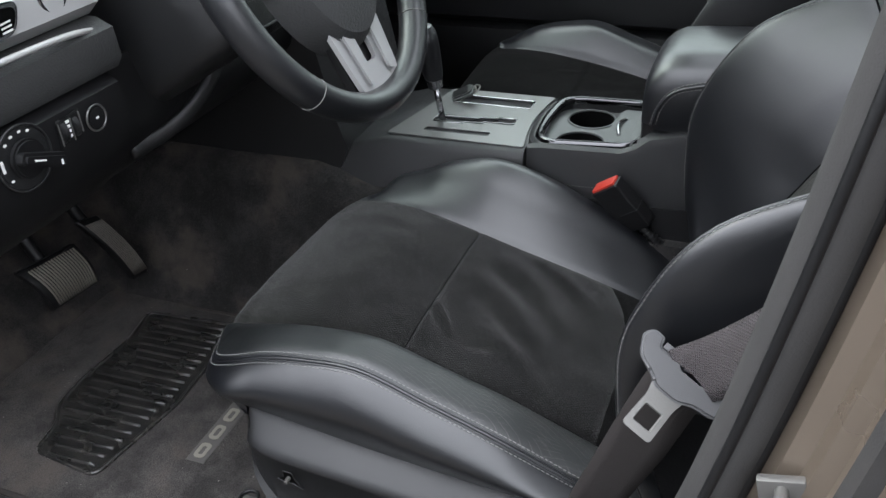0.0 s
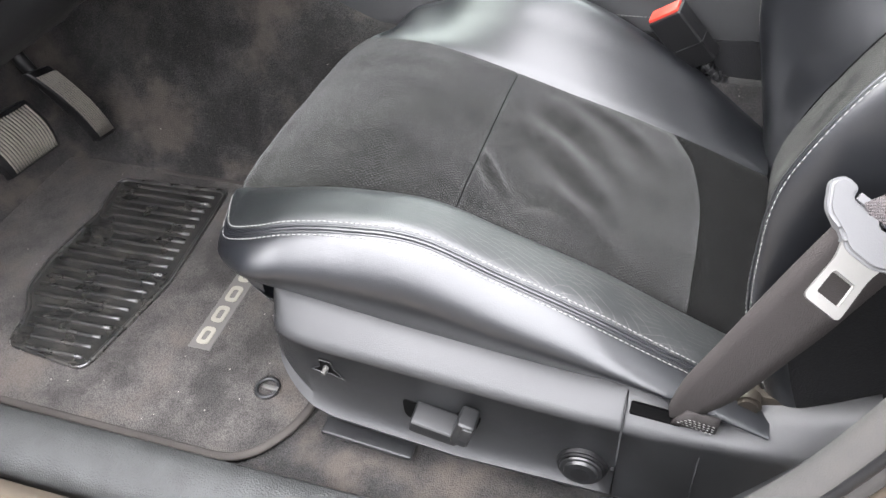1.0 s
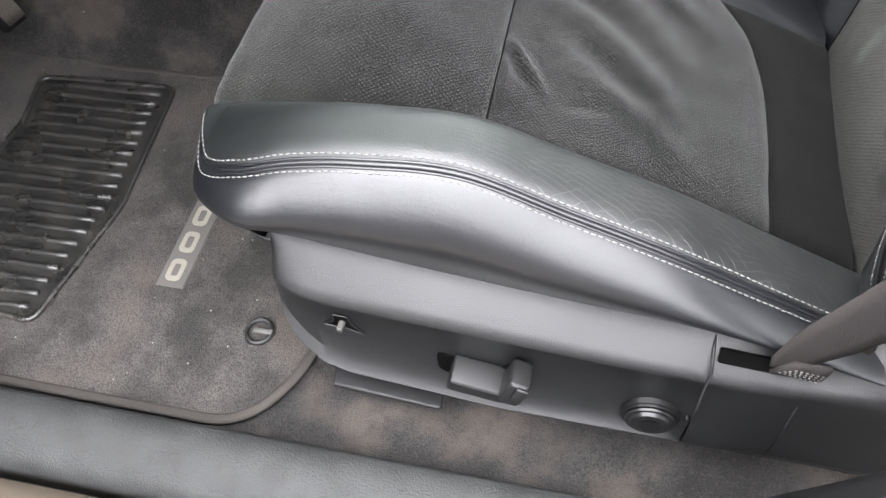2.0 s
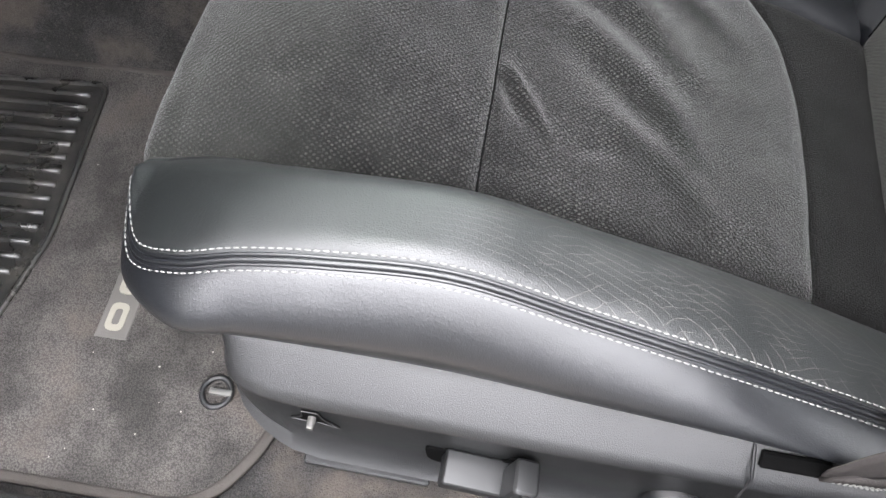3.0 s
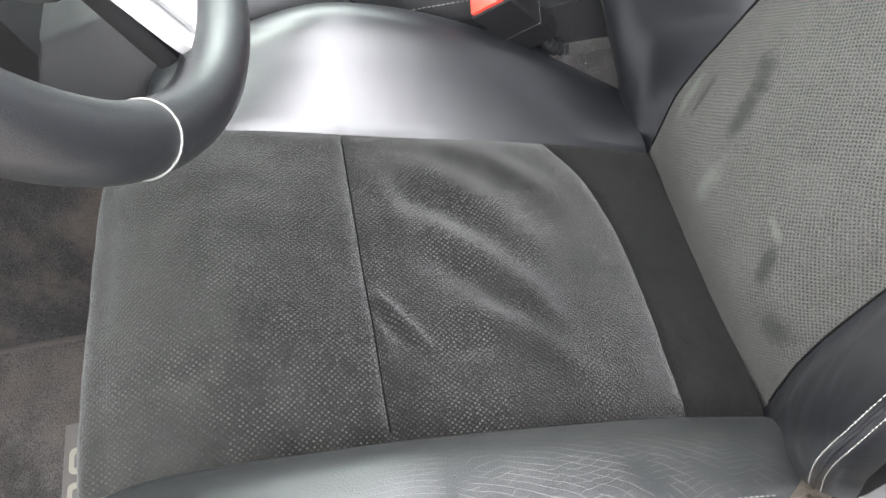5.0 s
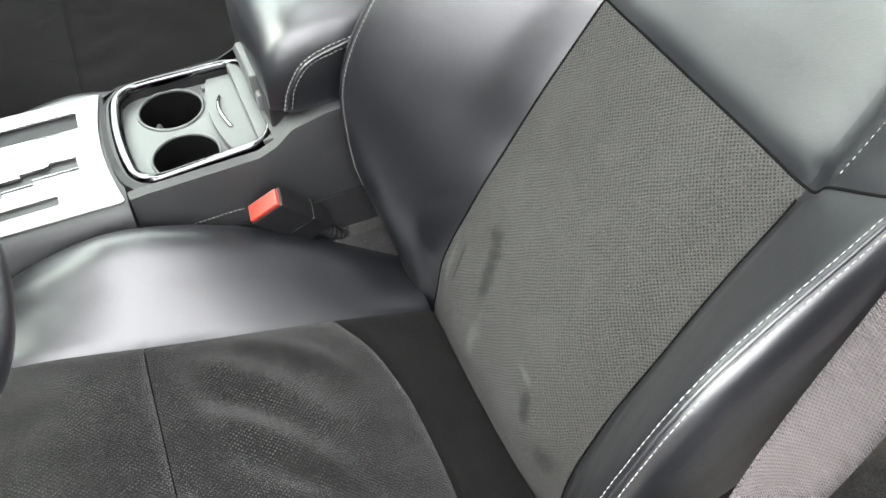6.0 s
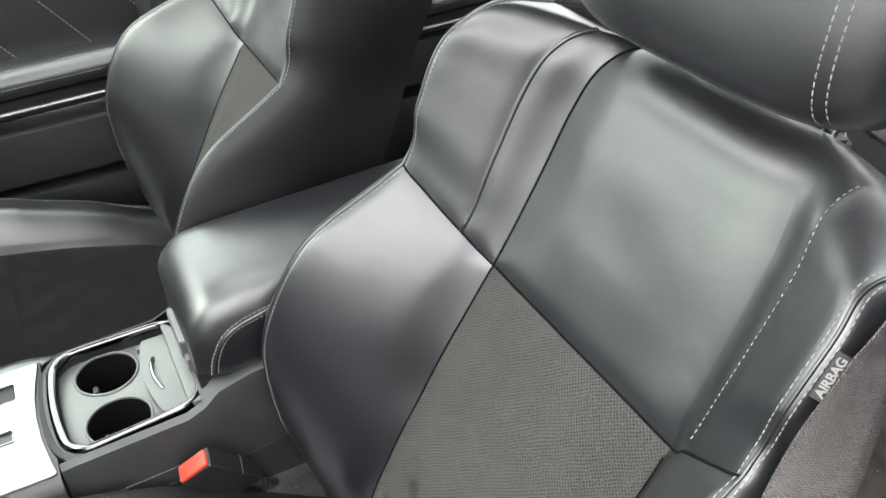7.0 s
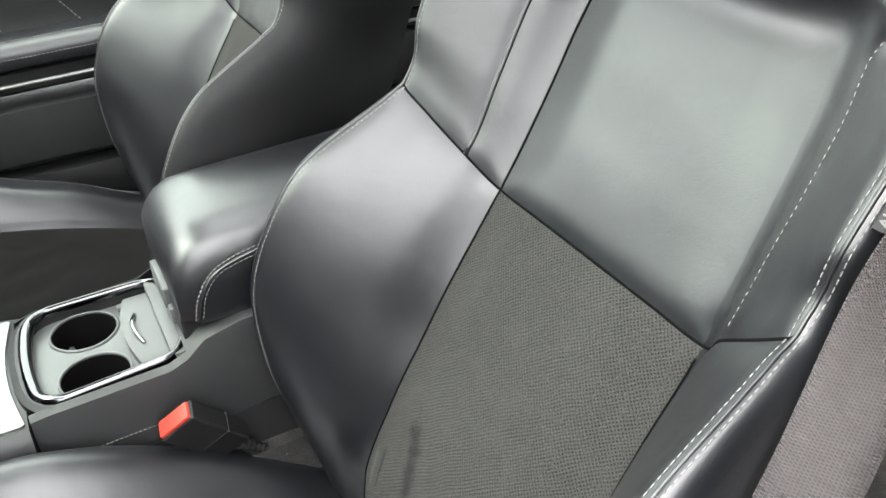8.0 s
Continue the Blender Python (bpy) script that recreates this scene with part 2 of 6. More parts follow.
PLASTIC_DARK = material("dark_plastic", (0.0055, 0.0055, 0.006), 0.45, vary=0.15, grain=1500, bump=0.2, spec=0.4)
SOFT_DASH = material("grained_dash_skin", (0.044, 0.0448, 0.0448), 0.55, vary=0.12, grain=420, bump=1.0, spec=0.35)
CARPET = material("charcoal_carpet", (0.043, 0.0412, 0.0405), 0.95, vary=0.5, grain=900, bump=1.0, spec=0.08, patch=30, sheen=0.04)
MAT = material("mat_carpet", (0.090, 0.0832, 0.0785), 0.95, vary=0.5, grain=1000, bump=1.0, spec=0.08, patch=24, sheen=0.04)
RUBBER = material("black_rubber", (0.016, 0.0158, 0.0150), 0.30, vary=0.4, grain=1200, bump=0.25, spec=0.8, patch=22)
SEAL = material("rubber_seal", (0.038, 0.0369, 0.0357), 0.9, vary=0.3, grain=700, bump=0.3, spec=0.3)
CHROME = material("chrome", (0.42, 0.42, 0.43), 0.10, metal=1.0, vary=0.04, grain=300, bump=0.02, rough_vary=0.04)
DARK_CHROME = material("dark_chrome", (0.12, 0.12, 0.124), 0.12, metal=1.0, vary=0.06, grain=300, bump=0.02, rough_vary=0.05)
SATIN = material("satin_silver", (0.205, 0.205, 0.200), 0.38, metal=0.85, vary=0.05, grain=1500, bump=0.1)
SILVER_TRIM = material("silver_dash_trim", (0.42, 0.42, 0.415), 0.5, metal=0.35, vary=0.05, grain=1500, bump=0.15)
SILVER_GREY = material("silver_grey_plastic", (0.085, 0.089, 0.087), 0.42, metal=0.2, vary=0.06, grain=1500, bump=0.1)
PAINT = material("tan_metallic_paint", (0.210, 0.172, 0.134), 0.34, metal=0.6, vary=0.06, grain=2500, bump=0.05, coat=0.6)
# darker copy of the driver's belt colour: the lap run's shade is in it
WEBBING_DARK = material("belt_webbing", (0.034, 0.0305, 0.0295), 0.8, vary=0.3, grain=900, bump=0.7, spec=0.15)
RED = material("red_button", (0.42, 0.035, 0.022), 0.4, vary=0.12, grain=800, bump=0.1)
LATCH_GREY = material("grey_latch_plastic", (0.075, 0.075, 0.077), 0.55, vary=0.1, grain=900, bump=0.15)
STEEL = material("worn_steel", (0.15, 0.147, 0.138), 0.45, metal=0.55, vary=0.2, grain=600, bump=0.2)
GRIME = material("grimy_metal", (0.05, 0.042, 0.034), 0.5, metal=0.6, vary=0.4, grain=500, bump=0.4)
# pale tread rubber: the light on the ribs is put into its colour
PEDAL = material("lit_pedal_rubber", (0.150, 0.137, 0.118), 0.6, vary=0.3, grain=900, bump=0.3)
SCUFF = leather_grain(material("scuffed_sill_vinyl", (0.036, 0.0372, 0.0365), 0.62, vary=0.5, grain=500, bump=1.0, spec=0.3, patch=30), 0.6)
THREAD = material("pale_thread", (0.17, 0.17, 0.162), 0.8, vary=0.15, grain=2500, bump=0.3)
THREAD_SOFT = material("grey_thread", (0.16, 0.16, 0.15), 0.8, vary=0.15, grain=2500, bump=0.3)
THREAD_DARK = material("dark_thread", (0.03, 0.03, 0.029), 0.8, vary=0.15, grain=2500, bump=0.3)
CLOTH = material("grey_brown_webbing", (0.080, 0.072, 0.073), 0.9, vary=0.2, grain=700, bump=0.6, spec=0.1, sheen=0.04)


def weave(m, pitch, dark):
    """A slanting weave of small ribs."""
    t, f = nodes_of(m)
    sep = t.nodes.new("ShaderNodeSeparateXYZ")
    t.links.new(f["ShaderNodeTexCoord"].outputs["Object"], sep.inputs[0])
    waves = []
    for k in (1.0, -0.7):
        u = math_node(t, "ADD", sep.outputs[0], math_node(t, "MULTIPLY", sep.outputs[2], k))
        waves.append(math_node(t, "SINE", math_node(t, "MULTIPLY", u, 2 * math.pi / pitch)))
    mesh = math_node(t, "MULTIPLY", waves[0], waves[1])
    tint(m, ramp(t, mesh, 0.1, 0.8, 0.0, 0.6), dark)
    link_bump(m, mesh, 0.8, 0.0008)
    return m


weave(CLOTH, 0.0027, (0.030, 0.027, 0.028))
PRINT = material("white_print", (0.7, 0.7, 0.68), 0.6, vary=0.08, grain=800, bump=0.1)
BODY_LINER = material("headliner", (0.16, 0.158, 0.15), 0.95, vary=0.1, grain=900, bump=0.4, spec=0.1)
ASPHALT = material("worn_asphalt", (0.085, 0.080, 0.072), 0.9, vary=0.4, grain=120, bump=0.6, patch=3)


def fibres(m, fleck):
    """Pile of a carpet: tufts, brown dirt in patches and pale lint."""
    t, f = nodes_of(m)
    tufts = texture(m, "ShaderNodeTexVoronoi", 640, feature="F1")
    tint(m, ramp(t, tufts.outputs["Distance"], 0.30, 0.75, 0.0, 0.5), (0.006, 0.006, 0.006))
    dirt = texture(m, "ShaderNodeTexNoise", 9, Detail=5.0, Roughness=0.62)
    tint(m, ramp(t, dirt.outputs["Fac"], 0.48, 0.66, 0.0, 0.5), (0.110, 0.092, 0.078))
    tint(m, ramp(t, dirt.outputs["Fac"], 0.36, 0.52, 0.55, 0.0), (0.014, 0.0135, 0.0135))
    dust = texture(m, "ShaderNodeTexNoise", 330, Detail=1.0)
    tint(m, ramp(t, dust.outputs["Fac"], 0.60, 0.72, 0.0, 0.5), (0.06, 0.055, 0.05))
    lint = texture(m, "ShaderNodeTexVoronoi", 95, feature="F1")
    rare = t.nodes.new("ShaderNodeSeparateColor")
    t.links.new(lint.outputs["Color"], rare.inputs[0])
    spot = math_node(t, "MULTIPLY", ramp(t, lint.outputs["Distance"], 0.06, 0.11, 1.0, 0.0), math_node(t, "GREATER_THAN", rare.outputs[0], 1.0 - fleck))
    tint(m, spot, (0.28, 0.26, 0.24))
    link_bump(m, tufts.outputs["Distance"], 0.5, 0.0015)
    return m


fibres(CARPET, 0.03)
fibres(MAT, 0.12)


def dusty(m, colour, lo, hi, scale, amount):
    """A film of dust or wear that gathers in patches."""
    t, f = nodes_of(m)
    d = texture(m, "ShaderNodeTexNoise", scale, Detail=7.0, Roughness=0.72)
    tint(m, ramp(t, d.outputs["Fac"], lo, hi, 0.0, amount), colour)
    return m


dusty(RUBBER, (0.070, 0.064, 0.056), 0.40, 0.70, 40, 0.5)
dusty(PLASTIC, (0.035, 0.034, 0.032), 0.55, 0.80, 22, 0.35)
dusty(SEAL, (0.05, 0.046, 0.042), 0.50, 0.75, 14, 0.5)
LABEL = material("grey_woven_label", (0.105, 0.100, 0.093), 0.85, vary=0.25, grain=900, bump=0.5, spec=0.2)
LABEL_PRINT = material("cream_woven_mark", (0.24, 0.225, 0.19), 0.85, vary=0.2, grain=900, bump=0.4, spec=0.2)
BINDING = material("mat_binding", (0.052, 0.047, 0.043), 0.9, vary=0.4, grain=700, bump=0.8, spec=0.15, patch=14)
SMOOTH = material("smooth_switch_plastic", (0.010, 0.0102, 0.0106), 0.34, vary=0.2, grain=1500, bump=0.08, spec=0.5)
DOOR_TRIM = material("dark_grey_door_trim", (0.070, 0.072, 0.079), 0.45, vary=0.2, grain=900, bump=0.4)
VINYL = leather_grain(material("dull_black_vinyl", (0.0040, 0.0041, 0.0045), 0.47, vary=0.25, grain=1600, bump=0.16, spec=0.3, rough_vary=0.05), 0.2, 0.08)
SEAM = material("seam_shadow_thread", (0.004, 0.004, 0.0042), 0.9, vary=0.2, grain=900, bump=0.3, spec=0.05)
# near-black felt that also paints shade on the parts that use it
SHADE_FELT = material("dark_shade_felt", (0.010, 0.010, 0.0105), 0.95, vary=0.4, grain=500, bump=0.8, spec=0.08)
# surface of the added wall that blocks low light beside the car
BLOCKER_DARK = material("dark_blocker", (0.05, 0.05, 0.052), 0.85, vary=0.2, grain=60, bump=0.5, patch=2)
# near-black colour that holds the shade of slots, wells and recesses
RECESS_SHADE = material("painted_recess_shade", (0.0022, 0.0022, 0.0022), 0.9, vary=0.2, grain=800, bump=0.2, spec=0.04)


GLASS = bpy.data.materials.new("green_tinted_glass")
GLASS.use_nodes = True
gt = GLASS.node_tree
clear, gloss, blend = gt.nodes.new("ShaderNodeBsdfTransparent"), gt.nodes.new("ShaderNodeBsdfGlossy"), gt.nodes.new("ShaderNodeMixShader")
clear.inputs[0].default_value = (0.865, 0.918, 0.880, 1)
gloss.inputs["Roughness"].default_value = 0.02
blend.inputs[0].default_value = 0.06
gt.links.new(clear.outputs[0], blend.inputs[1])
gt.links.new(gloss.outputs[0], blend.inputs[2])
gt.links.new(blend.outputs[0], gt.nodes["Material Output"].inputs[0])

GLASS_GREY = GLASS.copy()
GLASS_GREY.name = "grey_tinted_glass"
GLASS_GREY.node_tree.nodes["Transparent BSDF"].inputs[0].default_value = (0.85, 0.865, 0.86, 1)

# ---- building helpers ----
def data_of(name, verts, faces, mat, smooth=True, uvs=None):
    me = bpy.data.meshes.new(name)
    me.from_pydata([tuple(map(float, v)) for v in verts], [], faces)
    me.materials.append(mat)
    if smooth:
        me.polygons.foreach_set("use_smooth", [True] * len(me.polygons))
    if uvs is not None:
        layer = me.uv_layers.new(name="metres")
        loops = np.empty(len(me.loops), dtype=np.int32)
        me.loops.foreach_get("vertex_index", loops)
        layer.data.foreach_set("uv", np.asarray(uvs, dtype=np.float32)[loops].ravel())
    me.update()
    return me


def part(name, source, mat, parent=None, label="", smooth=True, angle=35):
    """Links a bmesh or (verts, faces[, uvs]) as one mesh object under a thing or a part."""
    if isinstance(source, tuple):
        me = data_of(name, source[0], source[1], mat, smooth, source[2] if len(source) > 2 else None)
    elif isinstance(source, bpy.types.Mesh):
        me = source
    else:
        bmesh.ops.recalc_face_normals(source, faces=source.faces)
        me = bpy.data.meshes.new(name)
        source.to_mesh(me)
        source.free()
        me.materials.append(mat)
        if smooth:
            me.polygons.foreach_set("use_smooth", [True] * len(me.polygons))
            me.set_sharp_from_angle(angle=radians(angle))
    ob = new(name, me)
    if parent is not None:
        ob.parent = parent
        ob.matrix_parent_inverse = parent.matrix_world.inverted() if parent.type != "EMPTY" else Matrix.Identity(4)
    if label:
        tagged(ob, label)
    return ob


def thing(name, label, category, group="", kind=""):
    return tagged(new(name), label, category, group, kind)


def box(x0, x1, y0, y1, z0, z1, bevel=0.004, segs=2, m=None):
    bm = bmesh.new()
    bmesh.ops.create_cube(bm, size=1)
    for v in bm.verts:
        v.co = Vector(((x0 + x1) / 2 + v.co.x * (x1 - x0), (y0 + y1) / 2 + v.co.y * (y1 - y0), (z0 + z1) / 2 + v.co.z * (z1 - z0)))
    if bevel:
        bmesh.ops.bevel(bm, geom=bm.edges[:], offset=bevel, segments=segs, profile=0.6, affect="EDGES")
    if m is not None:
        bm.transform(m)
    return bm


def join_bm(*bms):
    out = bmesh.new()
    for b in bms:
        me = bpy.data.meshes.new("tmp")
        b.to_mesh(me)
        b.free()
        out.from_mesh(me)
        bpy.data.meshes.remove(me)
    return out


def cyl(r1, r2, depth, n=24, m=None, bevel=0.0):
    bm = bmesh.new()
    bmesh.ops.create_cone(bm, cap_ends=True, segments=n, radius1=r1, radius2=r2, depth=depth)
    if bevel:
        rim = [e for e in bm.edges if abs(e.verts[0].co.z - e.verts[1].co.z) < 1e-6]
        bmesh.ops.bevel(bm, geom=rim, offset=bevel, segments=2, affect="EDGES")
    if m is not None:
        bm.transform(m)
    return bm


def prism(outline, depth, m=None, bevel=0.0, segs=2):
    """A flat outline in x, y, given thickness along z and a rounded rim."""
    bm = bmesh.new()
    vs = [bm.verts.new((p[0], p[1], 0)) for p in outline]
    f = bm.faces.new(vs)
    bmesh.ops.extrude_face_region(bm, geom=[f])
    bm.verts.ensure_lookup_table()
    for v in bm.verts[len(outline):]:
        v.co.z = depth
    if bevel:
        rim = [e for e in bm.edges if abs(e.verts[0].co.z - e.verts[1].co.z) < 1e-9]
        bmesh.ops.bevel(bm, geom=rim, offset=bevel, segments=segs, affect="EDGES")
    if m is not None:
        bm.transform(m)
    return bm


def rounded(points, r, n=5):
    """Rounds the corners of a closed outline."""
    out = []
    k = len(points)
    for i in range(k):
        p, a, b = (Vector((*points[j % k], 0)) for j in (i, i - 1, i + 1))
        da, db = (a - p), (b - p)
        rr = min(r, da.length * 0.45, db.length * 0.45)
        p0, p1 = p + da.normalized() * rr, p + db.normalized() * rr
        for s in range(n + 1):
            u = s / n
            q = p0 * (1 - u) ** 2 + p * 2 * u * (1 - u) + p1 * u ** 2
            out.append((q.x, q.y))
    return out


def catmull(nodes, per):
    """A smooth curve through nodes (k, d): per steps between each two."""
    nodes = np.asarray(nodes, float)
    ext = np.concatenate([[2 * nodes[0] - nodes[1]], nodes, [2 * nodes[-1] - nodes[-2]]])
    out = []
    for i in range(len(nodes) - 1):
        a, b, c, d = ext[i:i + 4]
        for s in range(per):
            u = s / per
            out.append(0.5 * ((2 * b) + (c - a) * u + (2 * a - 5 * b + 4 * c - d) * u * u + (3 * b - a - 3 * c + d) * u ** 3))
    out.append(nodes[-1])
    return np.array(out)


def net_surface(net, pu, pv, sharp=()):
    """A smooth sheet through a net of nodes (rows, stations, 3); it may bend sharply at some stations."""
    rows = []
    for r in np.asarray(net, float):
        cuts = [0, *sharp, len(r) - 1]
        bits = [catmull(r[a:b + 1], pv) for a, b in zip(cuts[:-1], cuts[1:])]
        rows.append(np.concatenate([bits[0]] + [b[1:] for b in bits[1:]]))
    rows = np.array(rows)
    return np.array([catmull(rows[:, j], pu) for j in range(rows.shape[1])]).transpose(1, 0, 2)


def grid_normals(g):
    a = np.gradient(g, axis=0)
    b = np.gradient(g, axis=1)
    n = np.cross(b, a)
    return n / np.maximum(np.linalg.norm(n, axis=2, keepdims=True), 1e-9)


def seam_pinch(g, seams, flip=1.0):
    """Draws the cover inwards along its seams. seams: (points, depth, width)."""
    n = grid_normals(g) * flip
    flat = g.reshape(-1, 3)
    total = np.zeros(len(flat))
    for pts, depth, width in seams:
        d = np.full(len(flat), 9.0)
        for p in np.asarray(pts):
            d = np.minimum(d, ((flat - p) ** 2).sum(1))
        d = np.sqrt(d)
        total = np.maximum(total, depth * np.exp(-(d / width) ** 1.3))
    return g - n * total.reshape(g.shape[:2] + (1,))


def grid_uv(g):
    du = np.concatenate([np.zeros((1, g.shape[1])), np.cumsum(np.linalg.norm(np.diff(g, axis=0), axis=2), axis=0)])
    dv = np.concatenate([np.zeros((g.shape[0], 1)), np.cumsum(np.linalg.norm(np.diff(g, axis=1), axis=2), axis=1)], axis=1)
    mid_v = dv - dv[:, dv.shape[1] // 2][:, None]
    return np.stack([np.repeat(du[:, g.shape[1] // 2][:, None], g.shape[1], 1), mid_v], axis=2)


def panel(g, uv, i0, i1, j0, j1, flip=False):
    """The piece of a sheet between rows i0..i1 and columns j0..j1, as (verts, faces, uvs)."""
    sub, su = g[i0:i1 + 1, j0:j1 + 1], uv[i0:i1 + 1, j0:j1 + 1]
    h, w = sub.shape[:2]
    faces = []
    for i in range(h - 1):
        for j in range(w - 1):
            q = (i * w + j, i * w + j + 1, (i + 1) * w + j + 1, (i + 1) * w + j)
            faces.append(q[::-1] if flip else q)
    return sub.reshape(-1, 3), faces, su.reshape(-1, 2)


def resample(pts, step):
    """Even steps along a line; what follows the first three values is carried along."""
    pts = np.asarray(pts, float)
    d = np.concatenate([[0], np.cumsum(np.linalg.norm(np.diff(pts[:, :3], axis=0), axis=1))])
    n = max(2, int(d[-1] / step) + 1)
    s = np.linspace(0, d[-1], n)
    return np.stack([np.interp(s, d, pts[:, k]) for k in range(pts.shape[1])], 1)


def stitches(pts, normals, length=0.0042, gap=0.0018, r=0.0007, lift=0.0004):
    """A row of short rounded threads along a line, as one mesh (verts, faces)."""
    both = resample(np.concatenate([pts, normals], 1), (length + gap))
    verts, faces = [], []
    for a, b in zip(both[:-1], both[1:]):
        p, q = a[:3], b[:3]
        t = q - p
        ln = np.linalg.norm(t)
        if ln < 1e-6:
            continue
        t /= ln
        n = a[3:] / max(np.linalg.norm(a[3:]), 1e-9)
        s = np.cross(t, n)
        p0, p1 = p + n * lift, p + t * length + n * lift
        base = len(verts)
        for c, k in ((p0, 0.25), (p0 + t * length * 0.22, 1.0), (p1 - t * length * 0.22, 1.0), (p1, 0.25)):
            for w in range(6):
                ang = w * math.pi / 3
                verts.append(c + (n * math.cos(ang) * 0.9 + s * math.sin(ang)) * r * k)
        for ring in range(3):
            for w in range(6):
                faces.append((base + ring * 6 + w, base + ring * 6 + (w + 1) % 6, base + ring * 6 + 6 + (w + 1) % 6, base + ring * 6 + 6 + w))
        faces.append(tuple(base + w for w in range(6))[::-1])
        faces.append(tuple(base + 18 + w for w in range(6)))
    return verts, faces


def sweep(path, profile, up=(0, 0, 1), closed=False, cap=True):
    """Carries a closed outline (a, b) along a path: a to the side, b along up."""
    path = [Vector(p) for p in path]
    up = Vector(up)
    verts, faces = [], []
    k, n = len(profile), len(path)
    for i, p in enumerate(path):
        a = path[i - 1] if (i > 0 or closed) else p
        b = path[(i + 1) % n] if (i < n - 1 or closed) else p
        t = (b - a).normalized()
        side = t.cross(up).normalized()
        top = side.cross(t).normalized()
        for u, w in profile:
            verts.append(p + side * u + top * w)
    for i in range(n if closed else n - 1):
        o, o2 = i * k, ((i + 1) % n) * k
        for j in range(k):
            faces.append((o + j, o + (j + 1) % k, o2 + (j + 1) % k, o2 + j))
    if cap and not closed:
        faces.append(tuple(range(k))[::-1])
        faces.append(tuple((n - 1) * k + j for j in range(k)))
    return verts, faces


def ring(r, n=10, squash=1.0):
    return [(r * math.cos(2 * math.pi * i / n), r * squash * math.sin(2 * math.pi * i / n)) for i in range(n)]


def smooth_path(nodes, per=8):
    return [tuple(p) for p in catmull(nodes, per)]


def mirror_y(g, side):
    g = np.array(g, float)
    g[..., 1] *= side
    return g

# ---- large structure: the car's shell round the seats ----
def floor_height(x, y):
    z = 0.0
    if x < -0.50:
        z += (-0.50 - x) * 0.9
    deep = min(1.0, max(0.0, (x - 0.10) / 0.15))
    foot = 0.125 + 0.085 * deep
    side = max(0.0, y - foot) if y < 0.363 else max(0.0, 0.726 - foot - y)
    rim = 0.24 + 0.03 * min(1.0, max(0.0, -x / 0.1))
    return max(z, min(rim, side * (2.6 + 2.4 * deep)))


def build_floor():
    xs, ys = np.linspace(-0.85, 2.2, 123), np.linspace(-0.345, 1.07, 90)
    verts = [(x, y, floor_height(x, y) - 0.008 + 0.003 * noise.noise(Vector((x * 9, y * 9, 0)))) for x in xs for y in ys]
    w = len(ys)
    faces = [(i * w + j, (i + 1) * w + j, (i + 1) * w + j + 1, i * w + j + 1) for i in range(len(xs) - 1) for j in range(w - 1)]
    ob = part("floor", (verts, faces), CARPET)
    return tagged(ob, "charcoal carpet floor of the car with worn brownish patches", "floor", kind="structure")


build_floor()
ground = tagged(part("ground", ([(-400, -400, -0.26), (400, -400, -0.26), (400, 400, -0.26), (-400, 400, -0.26)], [(0, 1, 2, 3)]), ASPHALT, smooth=False),
                "worn grey-brown asphalt ground outside the car", "ground", kind="structure")


def build_sill():
    """The step of the open door: vinyl scuff plate, seal and painted rocker."""
    profile = [(-0.336, -0.02), (-0.338, 0.022), (-0.346, 0.034), (-0.365, 0.037), (-0.398, 0.030), (-0.405, 0.018), (-0.405, -0.02)]
    sill = thing("door_sill", "black vinyl sill plate along the open doorway", "sill", kind="structure")
    n = 40
    xs = np.linspace(-0.75, 0.75, n)
    verts = [(x, y, z) for x in xs for y, z in profile]
    k = len(profile)
    faces = [(i * k + j, i * k + (j + 1) % k, (i + 1) * k + (j + 1) % k, (i + 1) * k + j) for i in range(n - 1) for j in range(k)]
    part("scuff_plate", (verts, faces), SCUFF, sill, "scuffed grained black vinyl")
    rock = [(-0.415, 0.012), (-0.44, 0.016), (-0.50, 0.006), (-0.55, -0.03), (-0.57, -0.10), (-0.55, -0.18), (-0.415, -0.18)]
    verts = [(x, y, z) for x in xs for y, z in rock]
    k = len(rock)
    faces = [(i * k + j, i * k + (j + 1) % k, (i + 1) * k + (j + 1) % k, (i + 1) * k + j) for i in range(n - 1) for j in range(k)]
    part("rocker_panel", (verts, faces), PAINT, sill, "tan metallic painted rocker", angle=40)
    return sill


build_sill()

# line of the doorway's rear edge, from the sill up the pillar
PILLAR = smooth_path([(0.10, -0.402, 0.030), (0.28, -0.402, 0.045), (0.40, -0.402, 0.13), (0.485, -0.402, 0.255), (0.53, -0.402, 0.36), (0.555, -0.400, 0.46), (0.580, -0.396, 0.60), (0.600, -0.388, 0.73), (0.625, -0.36, 0.88), (0.66, -0.30, 1.06), (0.68, -0.25, 1.16)], 8)


